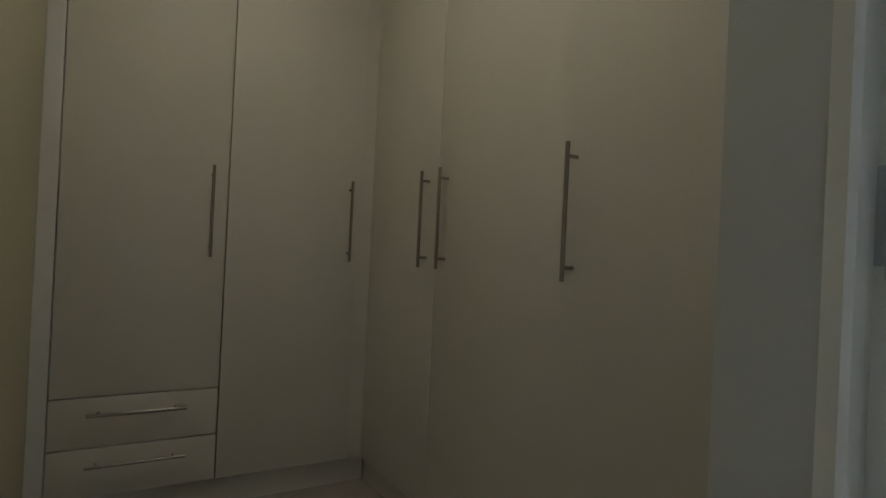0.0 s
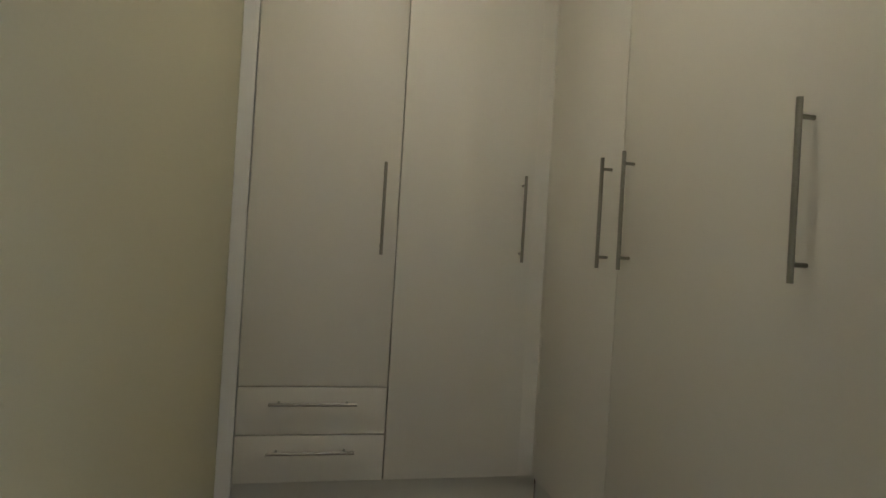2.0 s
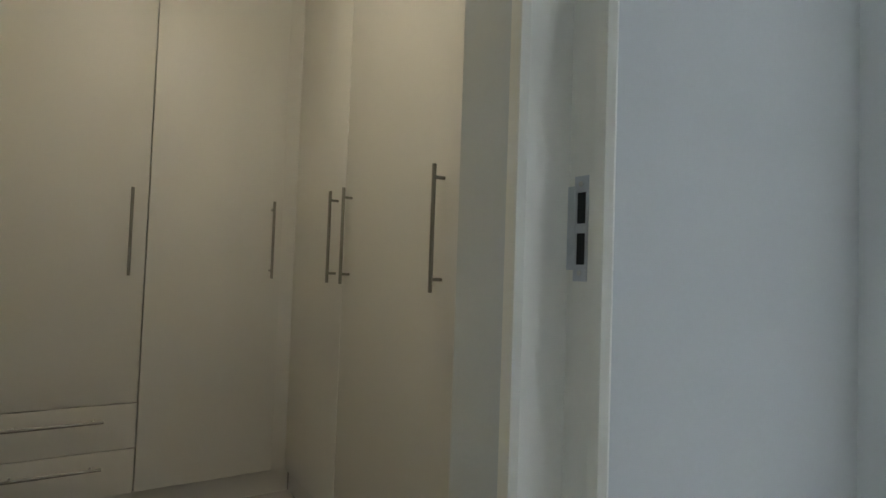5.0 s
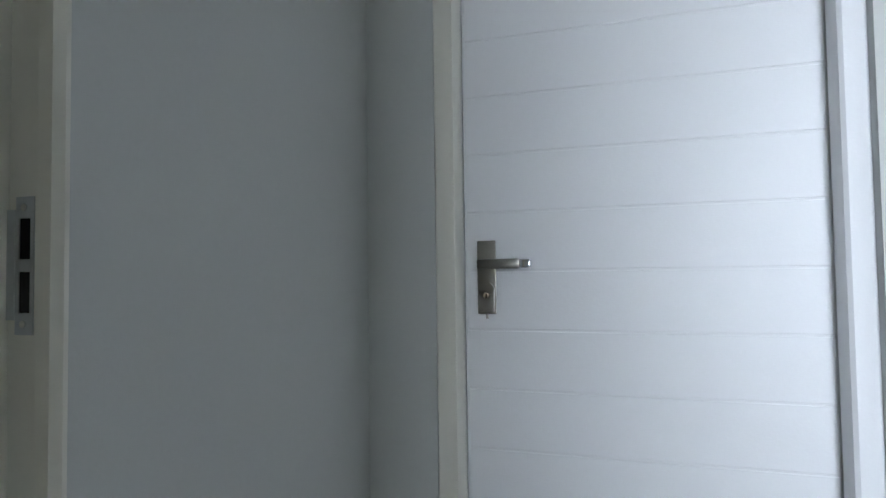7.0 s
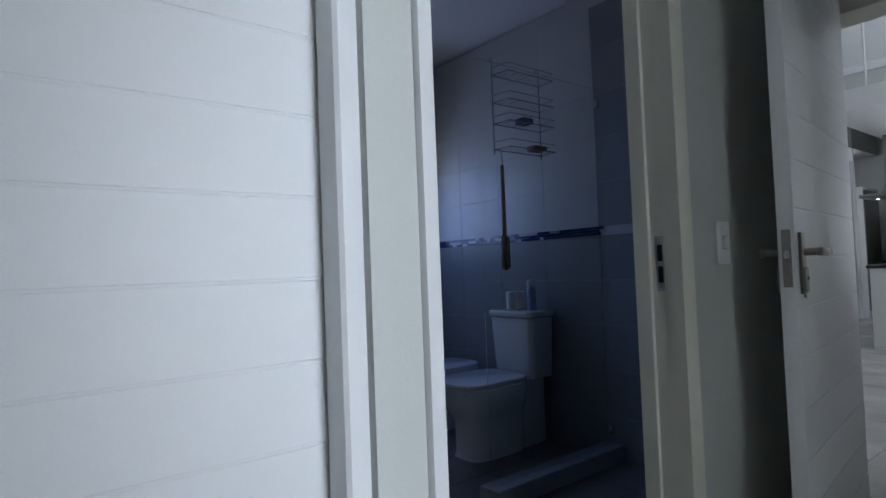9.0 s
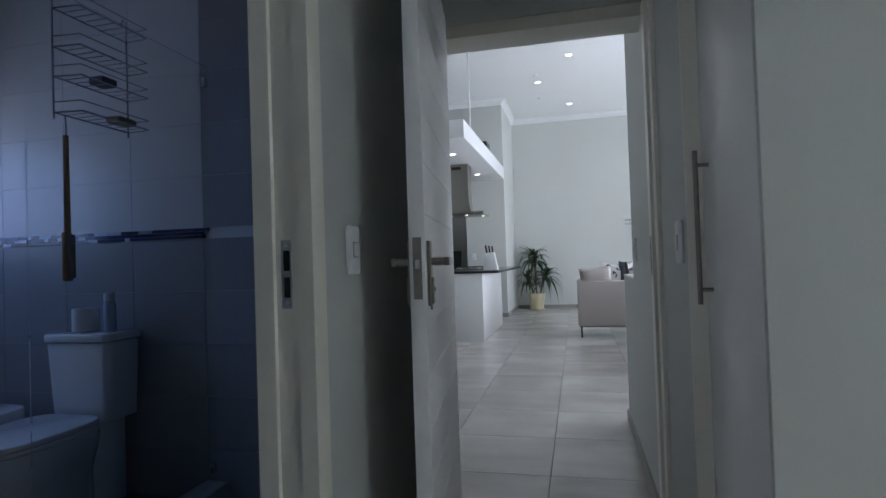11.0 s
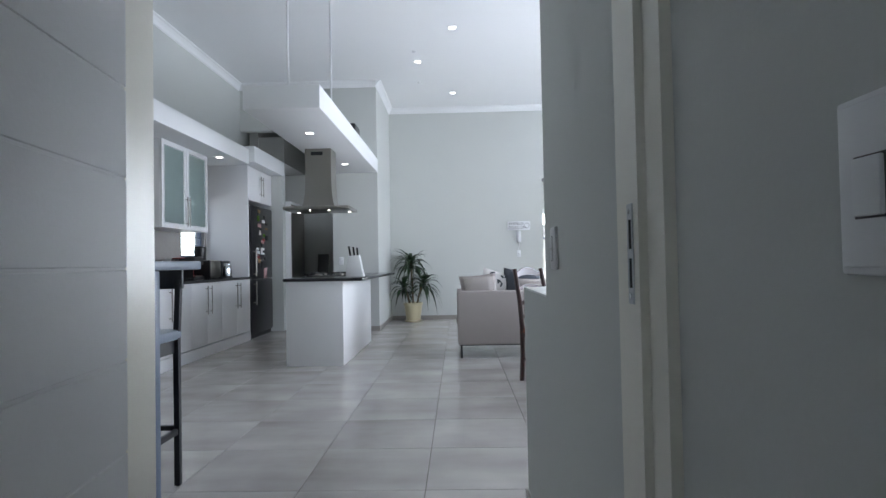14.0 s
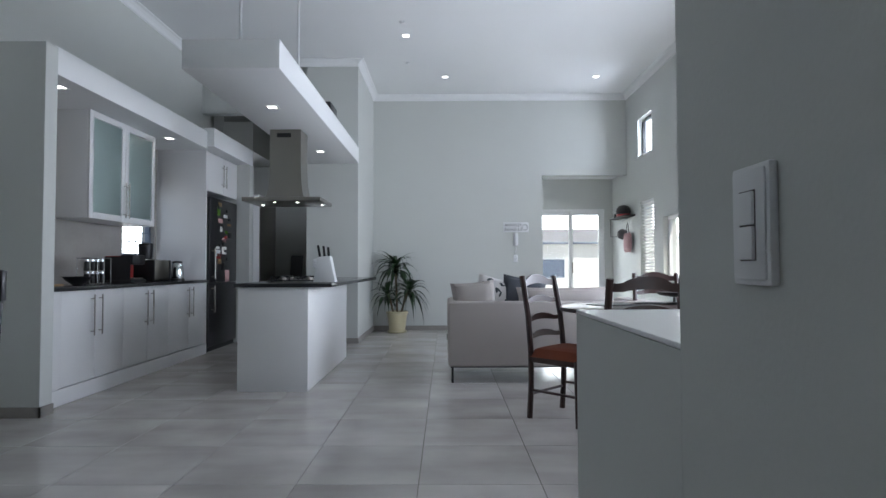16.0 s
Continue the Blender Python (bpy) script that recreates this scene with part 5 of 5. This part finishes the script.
# dining table and chairs
def ladder_chair(name_label, at, rz):
    ob = thing("dining_chair", name_label, "dining chair", at, rz, group="chairs round the dining table")
    for x in (-0.205, 0.205):
        part("back_post", tube([(x, 0.19, 0.0), (x, 0.175, 0.22), (x, 0.175, 0.46), (x * 0.98, 0.20, 0.72), (x * 0.95, 0.255, 1.0)], 0.021, 8), M_WOOD, ob)
        part("front_leg", rod((x, -0.20, 0.0), (x, -0.20, 0.44), 0.016, 0.022), M_WOOD, ob)
        part("side_stretcher", rod((x, -0.19, 0.20), (x, 0.175, 0.20), 0.010), M_WOOD, ob)
        part("seat_rail", box(x - 0.014, -0.20, 0.395, x + 0.014, 0.17, 0.435, 0.003), M_WOOD, ob)
    part("front_stretcher", rod((-0.2, -0.20, 0.27), (0.2, -0.20, 0.27), 0.011), M_WOOD, ob)
    part("back_stretcher", rod((-0.2, 0.18, 0.17), (0.2, 0.18, 0.17), 0.010), M_WOOD, ob)
    part("front_rail", box(-0.2, -0.214, 0.395, 0.2, -0.19, 0.435, 0.003), M_WOOD, ob)

    def cush():
        bm = bmesh.new()
        bmesh.ops.create_grid(bm, x_segments=12, y_segments=12, size=1)
        for v in bm.verts:
            x, y = v.co.x, v.co.y
            v.co = (x * 0.225, y * 0.205 - 0.015, 0.438 + 0.065 * max(0, (1 - x ** 6) * (1 - y ** 6)) ** 0.5)
        ext = bmesh.ops.extrude_edge_only(bm, edges=[e for e in bm.edges if e.is_boundary])
        for v in ext["geom"]:
            if isinstance(v, bmesh.types.BMVert):
                v.co.z = 0.434
        return bm

    part("seat", cush(), M_SEAT, ob, "rust upholstered seat")

    def slat(z, h, wave):
        bm = bmesh.new()
        n = 12
        cols = []
        yb = 0.175 + 0.08 * max(0, (z - 0.46)) / 0.54
        for i in range(n + 1):
            f = i / n * 2 - 1
            up = wave * (math.cos(math.pi * f) * 0.5 + 0.5) - wave * 0.35 * math.exp(-((abs(f) - 0.72) / 0.16) ** 2)
            bow = 0.028 * (1 - f * f)
            cols.append([bm.verts.new((f * 0.198, yb + bow + d, z + e)) for d, e in ((-0.007, -h / 2 + up * 0.4), (0.007, -h / 2 + up * 0.4), (0.007, h / 2 + up), (-0.007, h / 2 + up))])
        for a, c in zip(cols, cols[1:]):
            for k in range(4):
                bm.faces.new((a[k], a[(k + 1) % 4], c[(k + 1) % 4], c[k]))
        bm.faces.new(cols[0]), bm.faces.new(cols[-1][::-1])
        bmesh.ops.recalc_face_normals(bm, faces=bm.faces[:])
        return bm

    part("top_rail", slat(0.955, 0.05, 0.035), M_WOOD, ob)
    for z in (0.82, 0.69, 0.57):
        part("slat", slat(z, 0.034, 0.022), M_WOOD, ob)
    return ob


c1 = ladder_chair("dark mahogany ladder-back chair with a rust seat", (1.41, 7.50, 0), 45)
for x, y, rz in ((1.62, 6.76, 180), (2.52, 8.62, -4), (2.62, 6.85, 186)):
    copy_thing(c1, pose(x, y, 0, 0, 0, rz))
tb = thing("dining_table", "dark mahogany oval dining table with glossy top", "dining table", (2.18, 7.72, 0))
part("tabletop", prism([(0.78 * math.cos(a) * (1.0), 0.62 * math.sin(a)) for a in [2 * math.pi * i / 48 for i in range(48)]], 0.735, 0.765, 0.008), M_WOOD, tb)
part("apron", prism([(0.62 * math.cos(a), 0.47 * math.sin(a)) for a in [2 * math.pi * i / 40 for i in range(40)]], 0.655, 0.734), M_WOOD, tb)
for sx in (-1, 1):
    for sy in (-1, 1):
        part("leg", turned(lathe([(0.022, 0), (0.03, 0.05), (0.024, 0.2), (0.04, 0.45), (0.032, 0.50), (0.04, 0.54), (0.04, 0.67)], 16), Matrix.Translation((sx * 0.48, sy * 0.33, 0))), M_WOOD, tb)
for x, y, rz in ((1.85, 7.9, 20), (2.25, 8.08, -10), (2.45, 7.6, 30)):
    single("place_mat", box(-0.17, -0.12, 0, 0.17, 0.12, 0.006, 0.002), M_BLACK, "dark place mat lying on the dining table", "place mat", (x, y, 0.766), rz, group="mats on the dining table")
fb = thing("fruit_stand", "dark wire fruit stand on the dining table", "fruit stand", (2.35, 7.95, 0.773))
part("foot", lathe([(0.07, 0), (0.06, 0.008), (0.012, 0.012), (0.01, 0.05)], 20), M_BLACK, fb)
part("dish", lathe([(0.01, 0.051), (0.11, 0.065), (0.14, 0.09), (0.135, 0.09), (0.10, 0.07), (0.01, 0.058)], 24), M_BLACK, fb)

# sign and intercom on the back wall
sg = thing("wall_sign", "white street name sign with dark letters", "sign", (1.745, Y_BACK - 0.002, 1.745))
part("board", box(-0.215, -0.014, -0.085, 0.215, 0.0, 0.085, 0.004), M_PLASTIC, sg)


def text_mesh(name, body, size, parent, at, m):
    cu = bpy.data.curves.new(name, "FONT")
    cu.body, cu.size, cu.extrude, cu.align_x, cu.align_y = body, size, 0.001, "LEFT", "CENTER"
    tmp = bpy.data.objects.new(name, cu)
    scene.collection.objects.link(tmp)
    me = bpy.data.meshes.new_from_object(tmp.evaluated_get(bpy.context.evaluated_depsgraph_get()))
    bpy.data.objects.remove(tmp)
    me.materials.append(m)
    ob = new(name, me)
    ob.parent = parent
    ob.matrix_local = pose(*at, 90, 0, 0)
    return ob


text_mesh("lettering", "ANFIELD", 0.072, sg, (-0.195, -0.0158, 0.036), M_INK)
text_mesh("lettering", "ROAD L4", 0.072, sg, (-0.195, -0.0158, -0.036), M_INK)
part("crest", tube([(0.150 + 0.046 * math.cos(a), -0.0148, 0.046 * math.sin(a)) for a in [2 * math.pi * k / 24 for k in range(25)]], 0.004, 6), M_GREYC, sg)
ic = thing("intercom_handset", "white intercom handset on a wall bracket", "intercom", (1.735, Y_BACK, 1.54))
part("wall_base", box(-0.045, -0.03, -0.10, 0.045, 0.0, 0.10, 0.008), M_PLASTIC, ic)
part("handset", merged(box(-0.024, -0.065, -0.11, 0.024, -0.038, 0.11, 0.010), box(-0.026, -0.055, 0.06, 0.026, -0.028, 0.11, 0.008), box(-0.026, -0.055, -0.11, 0.026, -0.028, -0.06, 0.008)), M_PLASTIC, ic)
part("cord", tube([(0.0, -0.045, -0.11), (0.012, -0.04, -0.17), (-0.008, -0.035, -0.22), (0.004, -0.02, -0.27)], 0.004), M_PLASTIC, ic)
switch("wall_socket", "white blank plate under the intercom", pose(1.735, Y_BACK, 1.215), [(-0.018, 0.018)])


# windows and the patio door
def window(name, label, y0, y1, z0, z1, blind, m_frame=M_WHITE):
    ob = root(name, label)
    part("window_frame", merged(box(3.72, y0, z0, 3.77, y0 + 0.045, z1), box(3.72, y1 - 0.045, z0, 3.77, y1, z1), box(3.72, y0 + 0.045, z0, 3.77, y1 - 0.045, z0 + 0.045), box(3.72, y0 + 0.045, z1 - 0.045, 3.77, y1 - 0.045, z1)), m_frame, ob)
    part("pane", box(3.742, y0 + 0.045, z0 + 0.045, 3.748, y1 - 0.045, z1 - 0.045), M_GLASS, ob, smooth=False).visible_shadow = False
    part("window_sill", box(3.635, y0 - 0.02, z0 - 0.025, 3.72, y1 + 0.02, z0 - 0.001, 0.004), M_WHITE, ob)
    if blind:
        n = int((z1 - z0) / 0.05)
        for k in range(n):
            part("slat", turned(box(-0.024, y0 + 0.02, -0.0015, 0.024, y1 - 0.02, 0.0015), pose(3.69, 0, z1 - 0.03 - 0.05 * k, 0, 28, 0)), M_WHITE, ob, smooth=False)
        part("headrail", box(3.665, y0 + 0.012, z1 - 0.045, 3.715, y1 - 0.012, z1 - 0.002), M_WHITE, ob)


window("window_1", "wide living room window", 6.2, 10.3, 0.55, 2.25, False)
window("window_2", "narrow window beside the dining table", 10.93, 11.55, 0.90, 1.78, False)
window("window_3", "window with white venetian blind", 11.90, 12.50, 0.90, 2.10, True)
window("window_4", "small high square window with a dark frame", 11.95, 12.55, 2.83, 3.43, False, M_BLACK)
pd = root("patio_door", "white framed sliding glass patio door")
part("door_frame", merged(box(2.20, 14.02, 0, 2.25, 14.10, 2.14), box(3.45, 14.02, 0, 3.50, 14.10, 2.14), box(2.25, 14.02, 2.09, 3.45, 14.10, 2.14), box(2.25, 14.02, 0, 3.45, 14.10, 0.05)), M_WHITE, pd)
for x0, x1, y in ((2.25, 2.90, 14.07), (2.86, 3.45, 14.03)):
    s = part("sash", merged(box(x0, y, 0.05, x0 + 0.055, y + 0.035, 2.09), box(x1 - 0.055, y, 0.05, x1, y + 0.035, 2.09), box(x0 + 0.055, y, 2.03, x1 - 0.055, y + 0.035, 2.09), box(x0 + 0.055, y, 0.05, x1 - 0.055, y + 0.035, 0.13)), M_WHITE, pd)
    part("pane", box(x0 + 0.055, y + 0.012, 0.13, x1 - 0.055, y + 0.018, 2.03), M_GLASS, s, smooth=False).visible_shadow = False
part("door_pull", box(2.89, 14.0, 0.95, 2.91, 14.03, 1.15, 0.004), M_STEEL, pd)

# hooks with caps and bags on the alcove wall
rk2 = thing("coat_shelf", "dark wall shelf with hooks", "wall shelf", (3.645, 13.0, 1.90))
part("shelf", box(-0.17, -0.30, 0.0, 0.0, 0.62, 0.02, 0.003), M_STOOL, rk2)
part("bracket", tube([(-0.15, 0.58, 0.0), (-0.15, 0.58, -0.30), (0.0, 0.58, -0.30)], 0.007), M_BLACK, rk2)
for k in range(6):
    part("hook", tube([(-0.005, -0.22 + 0.12 * k, -0.01), (-0.05, -0.22 + 0.12 * k, -0.05), (-0.06, -0.22 + 0.12 * k, -0.09), (-0.04, -0.22 + 0.12 * k, -0.11)], 0.005), M_PLASTIC, rk2)
hm = thing("helmet", "black cycling helmet on the shelf", "helmet", (3.545, 13.02, 1.92))
part("shell", turned(lathe([(0.13, 0.03), (0.14, 0.07), (0.125, 0.13), (0.08, 0.175), (0.01, 0.19)], 24), Matrix.Diagonal((0.85, 1.2, 1, 1))), M_BLACK, hm)
part("rim", turned(lathe([(0.125, 0.0), (0.135, 0.005), (0.135, 0.028), (0.12, 0.028)], 24), Matrix.Diagonal((0.85, 1.2, 1, 1))), M_RED, hm)
for k in range(3):
    single("ornament", lathe([(0.02, 0), (0.028, 0.03), (0.015, 0.05), (0.022, 0.07), (0.008, 0.09)], 14), M_BLACK, "small dark ornament on the wall shelf", "ornament", (3.57, 13.40 + 0.08 * k, 1.92), group="ornaments on the shelf")
single("cap", turned(merged(turned(lathe([(0.09, 0), (0.088, 0.05), (0.06, 0.10), (0.01, 0.115)], 20), Matrix.Diagonal((1, 0.8, 1, 1))), box(-0.07, -0.16, -0.004, 0.07, -0.06, 0.006, 0.003)), pose(0, 0, 0, 0, -95, 0)), M_GREYC, "dark grey cap hanging on a hook", "cap", (3.585, 13.12, 1.62))
bg = thing("cloth_bag", "pale printed cloth bag hanging on a hook", "bag", (3.58, 12.92, 1.30))
part("body", turned(pillow(0.30, 0.34, 0.09), pose(0, 0, 0, 0, 0, 90)), M_PINK, bg)
part("strap", tube([(0, -0.08, 0.30), (0, -0.03, 0.46), (0.005, 0.0, 0.50), (0, 0.03, 0.46), (0, 0.08, 0.30)], 0.006), M_GREYC, bg)

# neighbour's house beyond the glass
nb = thing("neighbour_house", "low pale house with a dark tiled roof", "house", (4.4, 24, -0.14))
part("wall", box(-5, 0, 0, 5, 5, 2.12), M_PLASTER, nb)
rf = bmesh.new()
for x in (-5.2, 5.2):
    [rf.verts.new((x, y, z)) for y, z in ((-0.2, 2.10), (2.5, 2.75), (5.2, 2.10))]
rv = list(rf.verts)
rf.faces.new(rv[:3]), rf.faces.new(rv[3:][::-1])
for i in range(3):
    rf.faces.new((rv[i], rv[3 + i], rv[3 + (i + 1) % 3], rv[(i + 1) % 3]))
bmesh.ops.recalc_face_normals(rf, faces=rf.faces[:])
part("roof", rf, M_ROOF, nb, smooth=False)
for x in (-0.5, 2.4):
    w = part("window", box(x, -0.03, 0.75, x + 1.0, 0.02, 1.55), M_WHITE, nb, smooth=False)
    part("pane", box(x + 0.07, -0.04, 0.82, x + 0.93, -0.032, 1.48), M_BLUE, w, smooth=False)
part("gutter", box(-5.2, -0.28, 2.02, 5.2, -0.19, 2.10, 0.01), M_BLUETOP, nb)
gw = setting("garden_wall", box(-8, 19.0, -0.14, 14, 19.2, 0.72), M_PLASTER)

setting("backdrop_sky", box(-30, 55, -0.14, 60, 55.2, 40), M_SKYGLOW, "bright hazy summer sky beyond the houses")

# ---- floor tiles ----
floor_ob = bpy.data.objects["floor"]
S, X0, Y0 = 0.604, 0.402, 6.862
tile_me = mesh_of("floor_tile", box(0.0018, 0.0018, -0.010, S - 0.0018, S - 0.0018, 0.0, 0.0012, 1), M_TILE)
for i in range(-7, 7):
    for j in range(-16, 12):
        x, y = X0 + S * i, Y0 + S * j
        living = y > 3.1 and x > -3.2 and x < 3.6
        if y > 13.9 or (y <= 3.1 and (x < -0.15 or x > 1.6 or y < -2.3)) or not (living or y <= 3.1):
            continue
        if y > 13.2 and x < 2.0:
            continue
        t = new("floor_tile", tile_me)
        t.parent = floor_ob
        t.matrix_world = pose(x, y, 0)
